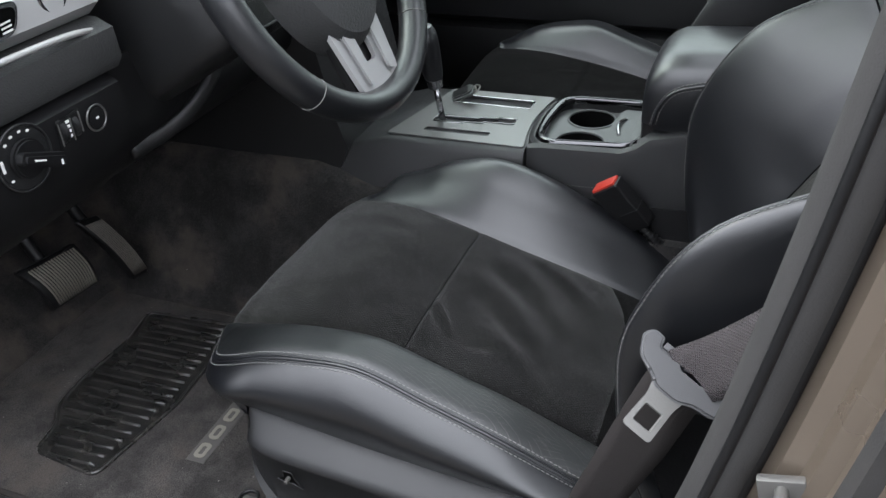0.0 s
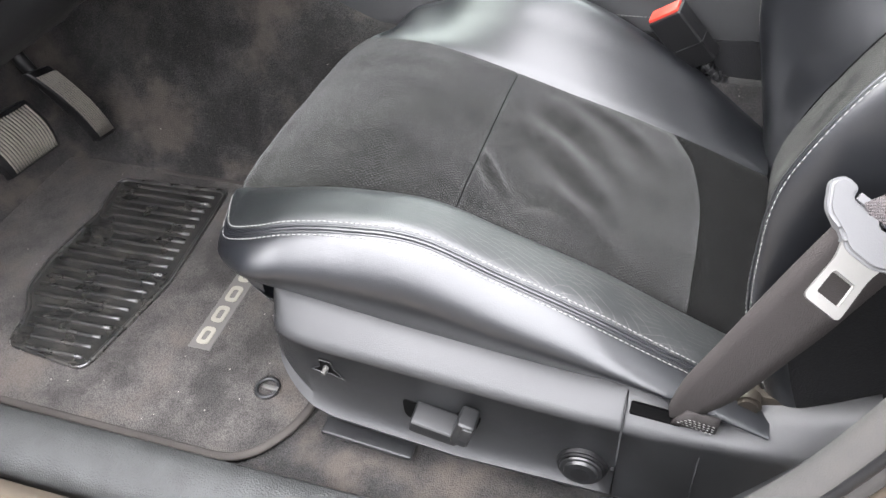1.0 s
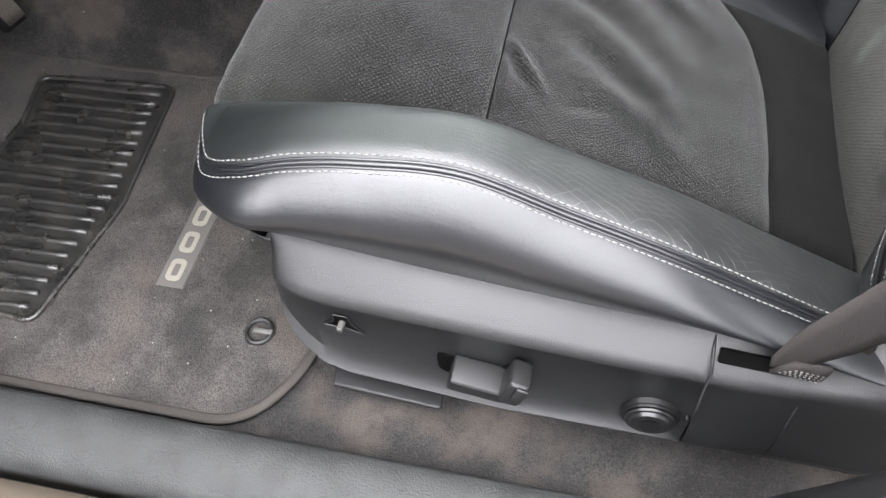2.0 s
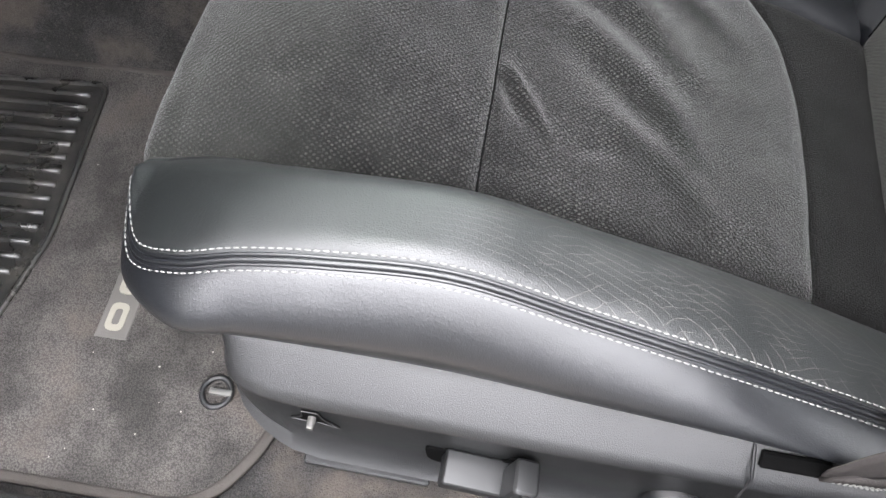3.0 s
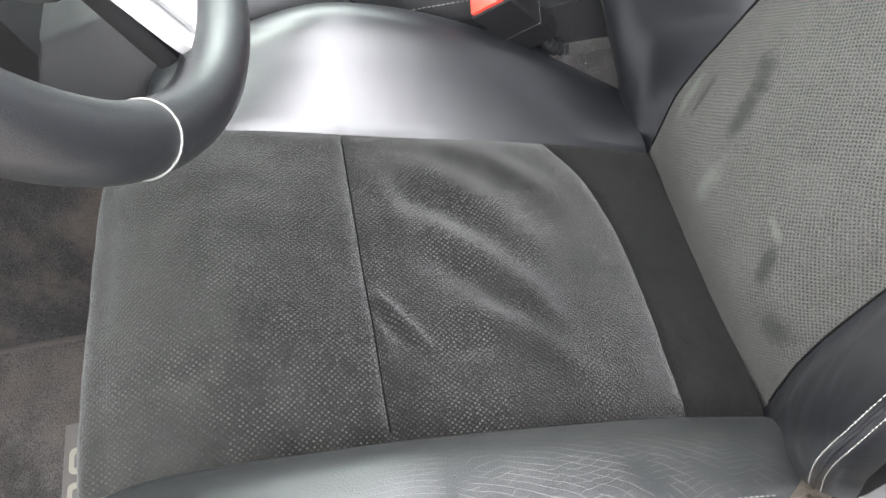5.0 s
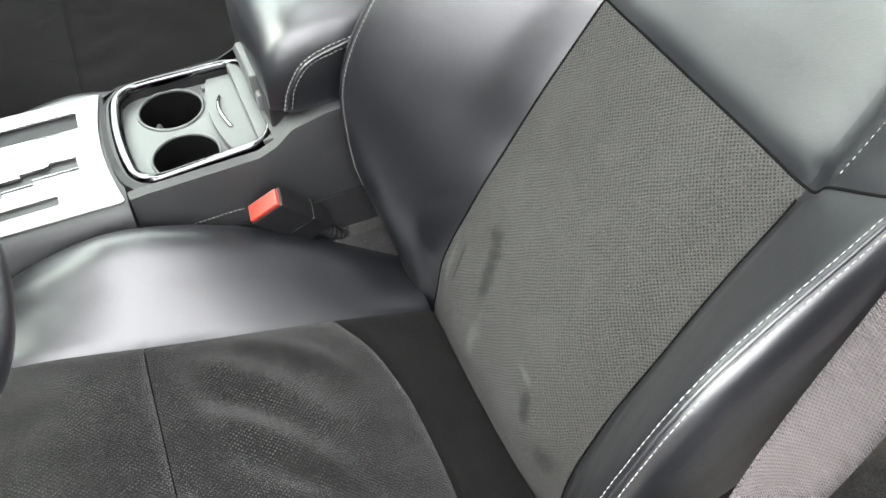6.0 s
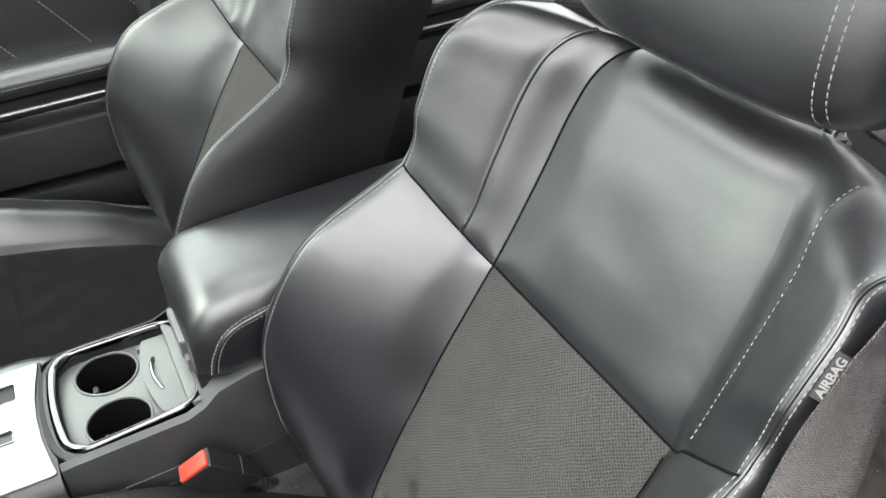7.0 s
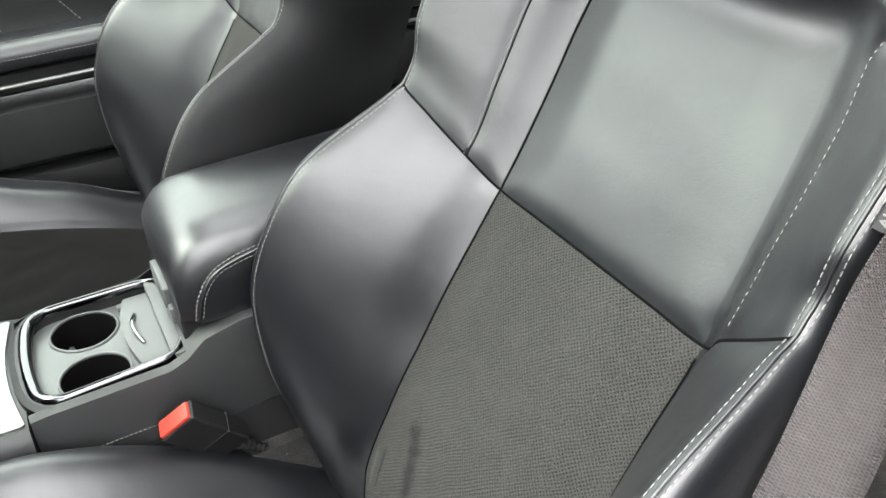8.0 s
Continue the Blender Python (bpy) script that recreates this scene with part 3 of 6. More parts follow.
def build_pillar():
    post = thing("centre_pillar", "tan painted door pillar with black rubber weatherstrip", "pillar", kind="structure")
    part("weatherstrip", sweep(PILLAR, [(-0.018 + 0.018 * math.cos(a), -0.004 + 0.018 * math.sin(a)) for a in np.linspace(0, 2 * math.pi, 13)[:-1]], up=(0, 1, 0)), SEAL, post, "black rubber door seal")
    for dx, dy, r in ((-.030, .012, .004), (-.034, -.010, .0045), (-.012, -.021, .0035)):
        part("seal_lip", sweep(PILLAR, [(dx + r * math.cos(a), dy + r * math.sin(a)) for a in np.linspace(0, 2 * math.pi, 9)[:-1]], up=(0, 1, 0)), PLASTIC_DARK, post, "raised rubber lip")
    rows = [p for p in PILLAR]
    def strip(offsets, mat, name, label):
        verts, faces = [], []
        k = len(offsets)
        for x, y, z in rows:
            slope = max(0.25, min(1.0, (z - 0.0) / 0.4))
            for dx, dy in offsets:
                verts.append((x + dx * slope + dx * 0.0, y + dy, z - dx * (1 - slope)))
        for i in range(len(rows) - 1):
            for j in range(k):
                faces.append((i * k + j, i * k + (j + 1) % k, (i + 1) * k + (j + 1) % k, (i + 1) * k + j))
        faces.append(tuple(range(k)))
        faces.append(tuple((len(rows) - 1) * k + j for j in range(k))[::-1])
        bm = bmesh.new()
        vs = [bm.verts.new(v) for v in verts]
        for f in faces:
            bm.faces.new([vs[i] for i in f])
        return part(name, bm, mat, post, label, angle=30)
    strip([(0.030, -0.006), (0.038, -0.011), (0.042, -0.026), (0.054, -0.029), (0.057, -0.040), (0.068, -0.043), (0.072, -0.056), (0.082, -0.059), (0.088, -0.080), (0.098, -0.083), (0.103, -0.104), (0.116, -0.110), (0.122, -0.135), (0.17, -0.140), (0.17, 0.0)], PAINT, "painted_flange", "tan metallic painted door frame")
    plate_at = pose(.604, -.436, .447, 0, -14, 0)
    striker = part("striker_plate", box(-.014, .014, -.004, .003, -.020, .020, .002, 2, plate_at), STEEL, post, "worn steel striker plate")
    part("striker_loop", sweep([tuple(plate_at @ Vector(p)) for p in smooth_path([(0, 0, -.013), (0, -.022, -.012), (0, -.027, 0), (0, -.022, .012), (0, 0, .013)], 5)], ring(.0042, 8), up=(1, 0, 0)), STEEL, striker, "steel striker loop")
    strip([(0.014, 0.008), (0.03, 0.03), (0.07, 0.05), (0.20, 0.05), (0.20, 0.006)], PLASTIC_DARK, "inner_trim", "black plastic pillar trim")
    strip([(0.068, -0.051), (0.072, -0.062), (0.086, -0.063), (0.090, -0.056)], SEAL, "second_seal", "black rubber secondary seal")
    return post


build_pillar()


def closing_wall(name, label, category, quads, mat, thick=0.03):
    bm = bmesh.new()
    for q in quads:
        bm.faces.new([bm.verts.new(p) for p in q])
    bmesh.ops.remove_doubles(bm, verts=bm.verts, dist=1e-5)
    bmesh.ops.recalc_face_normals(bm, faces=bm.faces)
    bmesh.ops.solidify(bm, geom=bm.faces[:], thickness=thick)
    return tagged(part(name, bm, mat, smooth=False), label, category, kind="structure")


# roof with an added opening that lets overhead light onto the seats
closing_wall("roof", "grey cloth headliner under the car's roof", "ceiling", [[(0.02, -0.20, 1.17), (0.33, -0.20, 1.17), (0.33, 0.93, 1.17), (0.02, 0.93, 1.17)], [(0.33, -0.20, 1.17), (0.60, -0.20, 1.17), (0.60, -0.13, 1.17), (0.33, -0.13, 1.17)],
    [(0.33, 0.77, 1.17), (0.60, 0.77, 1.17), (0.60, 0.93, 1.17), (0.33, 0.93, 1.17)], [(0.60, -0.20, 1.17), (2.0, -0.20, 1.17), (2.0, 0.93, 1.17), (0.60, 0.93, 1.17)]], BODY_LINER)
closing_wall("wall_far_sill", "black sill wall on the far side", "wall", [[(-0.86, 1.075, -0.02), (2.1, 1.075, -0.02), (2.1, 1.10, 0.10), (-0.86, 1.10, 0.10)]], PLASTIC_DARK, 0.01)


def pane(name, label, corners, mat=GLASS):
    n = (Vector(corners[1]) - Vector(corners[0])).cross(Vector(corners[3]) - Vector(corners[0])).normalized() * .004
    top = [Vector(c) + n for c in corners]
    bm = bmesh.new()
    a, b = [bm.verts.new(c) for c in corners], [bm.verts.new(c) for c in top]
    bm.faces.new(a[::-1])
    bm.faces.new(b)
    for i in range(4):
        bm.faces.new((a[i], a[(i + 1) % 4], b[(i + 1) % 4], b[i]))
    ob = tagged(part(name, bm, mat, smooth=False), label, "window", kind="structure")
    ob.visible_shadow = False
    return ob


# unseen pane over the added opening, sized to steer the leather's highlights
pane("window_1", "unseen sunroof glass, added for light from overhead", [(0.33, -0.13, 1.172), (0.60, -0.13, 1.172), (0.60, 0.77, 1.172), (0.33, 0.77, 1.172)], GLASS_GREY)
pane("window_2", "green tinted windscreen", [(-0.78, -0.31, 0.70), (0.02, -0.19, 1.168), (0.02, 0.92, 1.168), (-0.78, 1.05, 0.70)])
pane("window_3", "green tinted front passenger window", [(-0.45, 1.135, 0.655), (0.58, 1.135, 0.655), (0.60, 0.94, 1.165), (0.12, 0.94, 1.165)])
pane("window_4", "green tinted rear passenger window", [(0.76, 1.135, 0.655), (1.62, 1.135, 0.655), (1.50, 0.94, 1.165), (0.76, 0.94, 1.165)])
# added wall out of view; its height keeps rear sky off the leather
closing_wall("wall_rear", "unseen black wall, added to close off light from the rear", "wall", [[(2.1, -0.35, -0.02), (2.1, 1.08, -0.02), (2.1, 1.08, 1.0), (2.1, -0.35, 1.0)]], PLASTIC_DARK)
closing_wall("wall_front", "black firewall ahead of the pedals", "wall", [[(-0.86, -0.42, -0.02), (-0.86, 1.1, -0.02), (-0.86, 1.1, 0.8), (-0.86, -0.42, 0.8)]], PLASTIC_DARK)
closing_wall("wall_kick", "black kick panel beside the footwell", "wall", [[(-0.86, -0.42, -0.02), (-0.42, -0.42, -0.02), (-0.36, -0.42, 0.5), (-0.36, -0.45, 0.8), (-0.86, -0.45, 0.8)]], PLASTIC_DARK)
closing_wall("wall_side", "black rear door trim behind the driver's seat", "wall", [[(0.82, -0.36, -0.02), (2.1, -0.36, -0.02), (2.1, -0.36, 0.66), (0.82, -0.36, 0.66)]], PLASTIC_DARK)
# out of view; added to keep sky light off the rear floor
closing_wall("window_5", "unseen dark pane behind the driver, added to block side light", "window", [[(0.82, -0.36, 0.66), (2.0, -0.36, 0.66), (1.8, -0.20, 1.165), (0.82, -0.20, 1.165)]], GLASS_GREY, 0.004)

# added out of view to darken what the leather mirrors at the doorway
closing_wall("unseen_wall_beside", "unseen dark wall added beside the car to block low light", "wall", [[(-6.0, -2.9, -0.27), (7.0, -2.9, -0.27), (7.0, -2.9, 0.95), (-6.0, -2.9, 0.95)]], BLOCKER_DARK, 0.2)
# the open door is out of view; this panel shapes the bolsters' reflections
closing_wall("wall_open_door", "unseen dark grey trim panel of the wide open driver's door", "wall", [[(-0.74, -0.50, 0.0), (-0.27, -1.48, 0.0), (-0.27, -1.50, 0.70), (-0.74, -0.50, 0.74)]], DOOR_TRIM, 0.05)

# ---- front seats ----
CUSHION_X = np.array([0.0, 0.02, 0.05, 0.09, 0.14, 0.21, 0.285, 0.36, 0.43, 0.52])


def cushion_net():
    x = CUSHION_X
    k = len(x)
    nose = np.exp(-(x / 0.022) ** 2)
    z_out = np.array([.250, .255, .257, .256, .252, .240, .224, .203, .180, .140])
    z_in = np.array([.247, .254, .257, .257, .251, .236, .216, .194, .171, .135])
    y_in = .155 - np.array([.002, .002, .002, .003, .008, .015, .018, .018, .017, .014])
    z_st = np.array([.249, .255, .270, .284, .293, .296, .270, .243, .209, .172])
    z_low = np.array([.190, .200, .212, .208, .200, .190, .181, .175, .176, .16])
    z_cr = np.array([.235, .246, .262, .276, .296, .306, .286, .249, .206, .140])
    dome = np.array([.006, .014, .019, .021, .015, .003, .000, .002, .005, .0])
    one = np.ones(k)
    st = []
    second = np.exp(-((x - .02) / .012) ** 2)
    st.append((x + .020 * nose, -.255 + .05 * nose, z_low))
    st.append((x + .000 * nose - .012 * second, -.277 + .070 * nose, z_low * .42 + z_st * .58))
    st.append((x - .004 * nose - .003 * second, -.249 + .062 * nose - .013 * second + .004 * (x > .4), z_st))
    crest = z_st + .007 - .005 * nose
    st.append((x - .005 * nose - .004 * second, -.224 + .044 * nose, crest))
    st.append((x - .006 * nose - .003 * second, -.191 + .014 * nose, .17 * z_out + .83 * crest + .001))
    st.append((x - .006 * nose, -.160 - .010 * nose, z_out))
    for y in (-.08, 0.0, .08):
        f = (y + .16) / .315
        st.append((x - .008 * nose + .006 * nose * f * 2, y * one, z_out * (1 - f) + z_in * f + dome * (1.0 if y == 0 else .85)))
    st.append((x + .010 * nose, y_in, z_in))
    st.append((x + .030 * nose, y_in * .45 + .222 * .55, z_in * .40 + z_cr * .60))
    st.append((x + .040 * nose, .222 - .02 * nose, z_cr))
    st.append((x + .046 * nose, .258 - .02 * nose, z_cr - .022))
    st.append((x + .050 * nose, .268 - .02 * nose, np.maximum(z_cr - .11, .09)))
    net = np.array([np.stack([np.broadcast_to(a, (k,)) for a in s], 1) for s in st]).transpose(1, 0, 2)
    front = []
    for dz, dx in ((-.125, .030), (-.055, .000)):
        row = net[0].copy()
        row[:, 0] += dx
        row[:, 2] += dz
        row[:2, 2] = np.maximum(row[:2, 2], .13)
        front.append(row)
    return np.concatenate([np.array(front), net])


# folds in the worn middle panel: start, bend, end in x, y; height and half width
FOLDS = [((.211, -.036), (.230, -.060), (.252, -.092), .0040, .0034), ((.214, -.050), (.224, -.072), (.236, -.086), -.0028, .0036), ((.210, -.060), (.213, -.085), (.216, -.110), .0018, .0060),
         ((.245, .105), (.305, .075), (.365, -.005), .0030, .0130), ((.240, .060), (.290, .045), (.345, -.015), -.0024, .0110),
         ((.262, .035), (.318, -.010), (.372, -.085), .0032, .0120), ((.262, -.002), (.310, -.042), (.352, -.105), -.0026, .0100),
         ((.285, -.058), (.330, -.076), (.372, -.128), .0026, .0100), ((.290, .125), (.352, .100), (.405, .045), .0026, .0100),
         ((.270, -.098), (.285, -.090), (.305, -.088), -.0018, .0050), ((.225, .100), (.240, .060), (.252, .005), .0018, .0090),
         ((.060, .055), (.110, .070), (.160, .060), -.0016, .0160), ((.090, -.070), (.140, -.060), (.185, -.080), .0014, .0180)]


def wrinkles(g, side, amount):
    """Soft folds of the seat's worn middle panel."""
    out = g.copy()
    n = grid_normals(g)
    n *= np.where(n[..., 2:] > 0, 1.0, -1.0)
    flat = g.reshape(-1, 3)
    x, y = flat[:, 0], flat[:, 1] * side
    lift = np.zeros(len(flat))
    for a, b, c, high, wide in FOLDS:
        a, b, c = np.array(a), np.array(b), np.array(c)
        best, along = np.full(len(flat), 9.0), np.zeros(len(flat))
        for u in np.linspace(0, 1, 41):
            p = a * (1 - u) ** 2 + (2 * b - (a + c) / 2) * 2 * u * (1 - u) + c * u * u
            d = np.hypot(x - p[0], y - p[1])
            along = np.where(d < best, u, along)
            best = np.minimum(best, d)
        lift += high * np.exp(-(best / (wide * (1.35 if wide > .008 else 1.0))) ** 2) * np.sin(np.pi * np.clip(along * .86 + .10, 0, 1)) ** .7
    soft = np.array([.0022 * noise.noise(Vector((p[0] * 13, p[1] * 13, 5.0))) + .0008 * noise.noise(Vector((p[0] * 40, p[1] * 34, 7.0))) for p in flat])
    lift = amount * (1.35 * lift + soft) * np.clip((.146 - np.abs(y)) / .02, 0, 1)
    return out + n * lift.reshape(g.shape[:2] + (1,))


def beside(g, n, i0, i1, j, away):
    """The line on the sheet that runs at a given distance beside column j."""
    pts, ns = [], []
    step = 1 if away > 0 else -1
    for i in range(i0, i1):
        k, left = j, abs(away)
        while 0 < k + step < g.shape[1] - 1:
            d = np.linalg.norm(g[i, k + step] - g[i, k])
            if d >= left:
                break
            left -= d
            k += step
        f = min(1.0, left / max(d, 1e-9))
        pts.append(g[i, k] * (1 - f) + g[i, k + step] * f)
        ns.append(n[i, k] * (1 - f) + n[i, k + step] * f)
    return np.array(pts), np.array(ns)


def build_cushion(seat, side, worn, ahead):
    PU, PV = 20, 12
    g = net_surface(cushion_net(), PU, PV, (5, 9)) + np.array((ahead, 0, 0 if worn else -.013))
    n0 = grid_normals(g)
    row = lambda k: (k + 2) * PU
    col = lambda k: int(round(k * PV))
    rear = g.shape[0] - 1
    edge_o, edge_i, last = col(5), col(9), g.shape[1] - 1
    # the second cross seam swings forward towards the inner bolster
    steps = np.arange(rear + 1.0)
    for j in range(edge_o, edge_i + 1):
        u = (j - edge_o) / (edge_i - edge_o)
        at = row(8) + PU * (.16 + .06 * u - .75 * max(0.0, u - .45) ** 1.7 * 2.2)
        pull = np.interp(steps, [0, row(5), row(8), rear], [0, row(5), at, rear])
        g[:, j] = np.stack([np.interp(pull, steps, g[:, j, c]) for c in range(3)], 1)
    seam2 = g[row(8), edge_o:edge_i + 1]
    seams = [(g[PU:, edge_o], .0040, .007), (g[PU:, edge_i], .0022, .004), (g[row(5), edge_o:edge_i + 1], .0036, .0040),
             (resample(seam2, .002), .0016, .0030), (g[row(0) - 8:, col(2)], .0022, .0035)]
    g = seam_pinch(g, seams, 1.0 if n0[row(5), col(7), 2] > 0 else -1.0)
    g = wrinkles(g, 1, 1.0 if worn else 0.5)
    g = mirror_y(g, side)
    uv = grid_uv(g)
    n = grid_normals(g)
    if n[row(5), col(7), 2] < 0:
        n = -n
    fl = side < 0
    cushion = part("cushion", panel(g, uv, 0, rear, col(2), edge_o, not fl), LEATHER if not worn else LEATHER_WORN, seat, "creased black leather bolster beside the sill" if worn else "")
    part("side_panel", panel(g, uv, 0, rear, 0, col(2), not fl), LEATHER, cushion)
    part("front_insert", panel(g, uv, 0, row(5), edge_o, edge_i, not fl), SUEDE if worn else SUEDE_DARK, cushion, "perforated charcoal suede")
    part("middle_insert", panel(g, uv, row(5), row(8), edge_o, edge_i, not fl), SUEDE if worn else SUEDE_DARK, cushion, "wrinkled perforated suede")
    # the shade below the backrest is put in by this darker suede
    part("rear_insert", panel(g, uv, row(8), rear, edge_o, edge_i, not fl), SUEDE_DARK, cushion, "suede behind the sewn seam, its shade in the darker colour")
    part("inner_bolster", panel(g, uv, 0, rear, edge_i, last, not fl), LEATHER, cushion, "smooth black leather")
    # twin rows of pale thread either side of the welt
    i0, i1 = row(0) - 6, row(9) - 8
    for s in (-1, 1):
        line, nl = beside(g, n, i0, i1, col(2), .0066 * s)
        part("stitching", stitches(line, nl, .0040, .0012, .00060, .0004), THREAD, cushion, "pale twin stitching")
    line, nl = g[i0:i1, col(2)], n[i0:i1, col(2)]
    part("welt", sweep([tuple(p) for p in (line + nl * .0004)[::3]], ring(.0021, 7)), LEATHER, cushion)
    for s in (-1, 1):
        wl, wn2 = beside(g, n, i0, i1, col(2), .0030 * s)
        part("welt_ridge", sweep([tuple(p) for p in (wl - wn2 * .0005)[::3]], ring(.0014, 6)), LEATHER, cushion)
    gap = g[row(5), edge_o + 1:edge_i] + n[row(5), edge_o + 1:edge_i] * .0003
    part("seam_gap", sweep([tuple(p) for p in gap[::2]], ring(.0009, 6)), SEAM, cushion, "dark sewn seam")
    e = g[row(2):row(8), col(12)]
    if worn:
        part("edge_stitching", stitches(e, n[row(2):row(8), col(12)], .0036, .0026, .0006, .0012), THREAD_SOFT, cushion)
    return cushion


# profile of the backrest, bottom to top: edge of the padded middle, and front edge of the side bolster
BACK_MID = np.array([(.522, .11), (.533, .207), (.566, .287), (.608, .362), (.652, .436), (.697, .505), (.740, .582), (.777, .657), (.803, .703), (.838, .720), (.874, .698)])
BACK_EDGE = np.array([(.53, .13), (.489, .245), (.473, .33), (.480, .425), (.540, .522), (.650, .590), (.670, .650), (.690, .700), (.712, .728), (.752, .744), (.81, .735)])
BACK_WIDE = np.array([.235, .243, .250, .252, .247, .236, .235, .231, .222, .212, .205])
BACK_HALF = np.array([.150, .145, .140, .138, .136, .135, .132, .128, .118, .105, .10])


# how far years of getting in and out have pressed down the bolster beside the doorway
OUTER_WEAR = [(0, 0, 0)] * 5 + [(.020, -.004, .010), (.020, -.012, .006), (.026, -.018, .002), (.032, -.024, 0), (.034, -.040, -.012), (.030, -.045, -.02)]


def back_net():
    rows = []
    for k in range(len(BACK_MID)):
        (mx, mz), (ex, ez) = BACK_MID[k], BACK_EDGE[k]
        w, h = BACK_WIDE[k], BACK_HALF[k]
        lum = (.0, .022, .022, .014, .007, .0, .004, .006, .004, .0, .0)[k]
        low = k < 5
        half = []
        half.append((mx - lum, 0.0, mz))
        half.append((mx - lum * .8, h * .55, mz))
        half.append((mx, h, mz))
        bx, bz = (-.010, .004) if low else (-.004, .004)
        f = .30
        half.append((mx + (ex - mx) * f + bx * .8, h + (w - h) * .33, mz + (ez - mz) * f + bz * .5))
        f = .68
        half.append((mx + (ex - mx) * f + bx * 1.2, h + (w - h) * .72, mz + (ez - mz) * f + bz))
        half.append((ex, w, ez))
        worn_x, worn_z, worn_y = OUTER_WEAR[k]
        rear = .756 + (ez - .423) * .47
        if k >= 8:
            rear = .87
        half.append((ex + .030, w + .018, ez - .006))
        half.append((ex * .5 + rear * .5, w + .018, ez - .02))
        half.append((rear, w - .015, ez - .03))
        outer = [(x + worn_x * (y > h + .01) * min(1, (y - h) / (w - h)), -(y - worn_y * (y > h + .01) - (.018 if x > ex + .04 and y > w - .02 else .007 if y > w + .01 else 0)), z + worn_z * (y > h + .01) * min(1, (y - h) / (w - h))) for x, y, z in half[:0:-1]]
        rows.append(outer + half)
    return np.array(rows)


def build_back(seat, side, worn):
    PU, PV = 16, 10
    g = net_surface(back_net(), PU, PV)
    mid = 8 * PV
    col = lambda k: mid + k * PV
    row = lambda k: k * PU
    top = g.shape[0] - 1
    n0 = grid_normals(g)
    sg = 1.0 if n0[row(4), mid, 0] < 0 else -1.0
    seams = [(g[:, col(2)], .0042, .009), (g[:row(5) + 3, col(-2)], .0042, .009), (g[row(5), col(-2):col(2) + 1], .0050, .011),
             (g[row(5), col(2):col(5)], .0040, .009), (g[row(5), col(-5):col(-2)], .0040, .009),
             (g[row(5):row(9), col(3)], .0030, .008), (g[row(5):row(9), col(-3)], .0030, .008), (g[:, col(5)], .0014, .004), (g[:, col(-5)], .0014, .004)]
    g = seam_pinch(g, seams, sg)
    n = grid_normals(g) * sg
    for i in range(top + 1):
        for j in range(g.shape[1]):
            p = Vector(g[i, j])
            g[i, j] += n[i, j] * (.0012 * noise.noise(p * 14) + (.0009 * noise.noise(p * 45) if worn and p.z < .3 else 0))
    g = mirror_y(g, side)
    n = mirror_y(n, side)
    uv = grid_uv(g)
    fl = (sg > 0) != (side < 0)
    P = lambda a, b, c, d: panel(g, uv, a, b, c, d, fl)
    back = part("backrest", P(row(5), top, col(-2), col(2)), LEATHER, seat, "smooth black leather upper back")
    # lit copy of the suede, brightened by its colour
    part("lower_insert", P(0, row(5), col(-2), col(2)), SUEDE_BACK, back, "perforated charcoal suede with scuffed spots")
    for s in (-1, 1):
        a, b = (col(2), col(5)) if s > 0 else (col(-5), col(-2))
        part("lower_bolster", P(0, row(5), a, b), LEATHER, back)
        part("upper_bolster", P(row(5), top, a, b), LEATHER, back)
        a, b = (col(5), g.shape[1] - 1) if s > 0 else (0, col(-5))
        if worn and s < 0:
            part("side_panel", P(0, top, col(-6), col(-5)), LEATHER, back)
            part("side_cover", P(row(2) + 4, top, 0, col(-6)), LEATHER, back, "black leather side of the backrest")
            # the low side lies in shadow; that is painted by this dark cover
            part("shaded_side", P(0, row(2) + 4, 0, col(-6)), SHADE_FELT, back, "lower side of the backrest, its shade in the near-black colour")
        else:
            part("side_panel", P(0, top, a, b), VINYL, back, "dull black vinyl side of the backrest")
        e = col(5 * s)
        line, nl = g[6:row(9) + 6, e], n[6:row(9) + 6, e]
        for o in (-1, 1):
            if worn and s > 0 and o > 0:
                continue
            sl, sn = beside(g, n, 6, row(9) + 6, e, .0048 * o)
            part("stitching", stitches(sl, sn, .0043, .0013, .00050, .0003), THREAD if s < 0 and worn else THREAD_SOFT, back, "pale stitching")
        part("welt", sweep([tuple(p) for p in (line + nl * .0002)[::2]], ring(.0016, 6)), LEATHER, back)
        l2 = g[row(5) + 2:row(9), col(3 * s)]
        part("fine_stitching", stitches(l2, n[row(5) + 2:row(9), col(3 * s)], .0035, .0022, .0005, .0022 if s > 0 else .0003), THREAD_SOFT if s < 0 else THREAD_DARK, back)
    for s in (-1, 1):
        end = row(9) + 8 if s > 0 else row(5)
        line, nl = g[4:end, col(2 * s)], n[4:end, col(2 * s)]
        part("seam_gap", sweep([tuple(p) for p in (line + nl * .0002)[::2]], ring(.0013, 6)), SEAM, back, "dark sewn seam")
        line, nl = g[row(5):row(9) + 4, col(3 * s)], n[row(5):row(9) + 4, col(3 * s)]
        if s > 0:
            part("piping", sweep([tuple(p) for p in (line + nl * .0006)[::2]], ring(.0024, 8)), LEATHER, back, "leather piping")
        cut = g[row(5), min(col(2 * s), col(5 * s)):max(col(2 * s), col(5 * s)) + 1] + n[row(5), min(col(2 * s), col(5 * s)):max(col(2 * s), col(5 * s)) + 1] * .0002
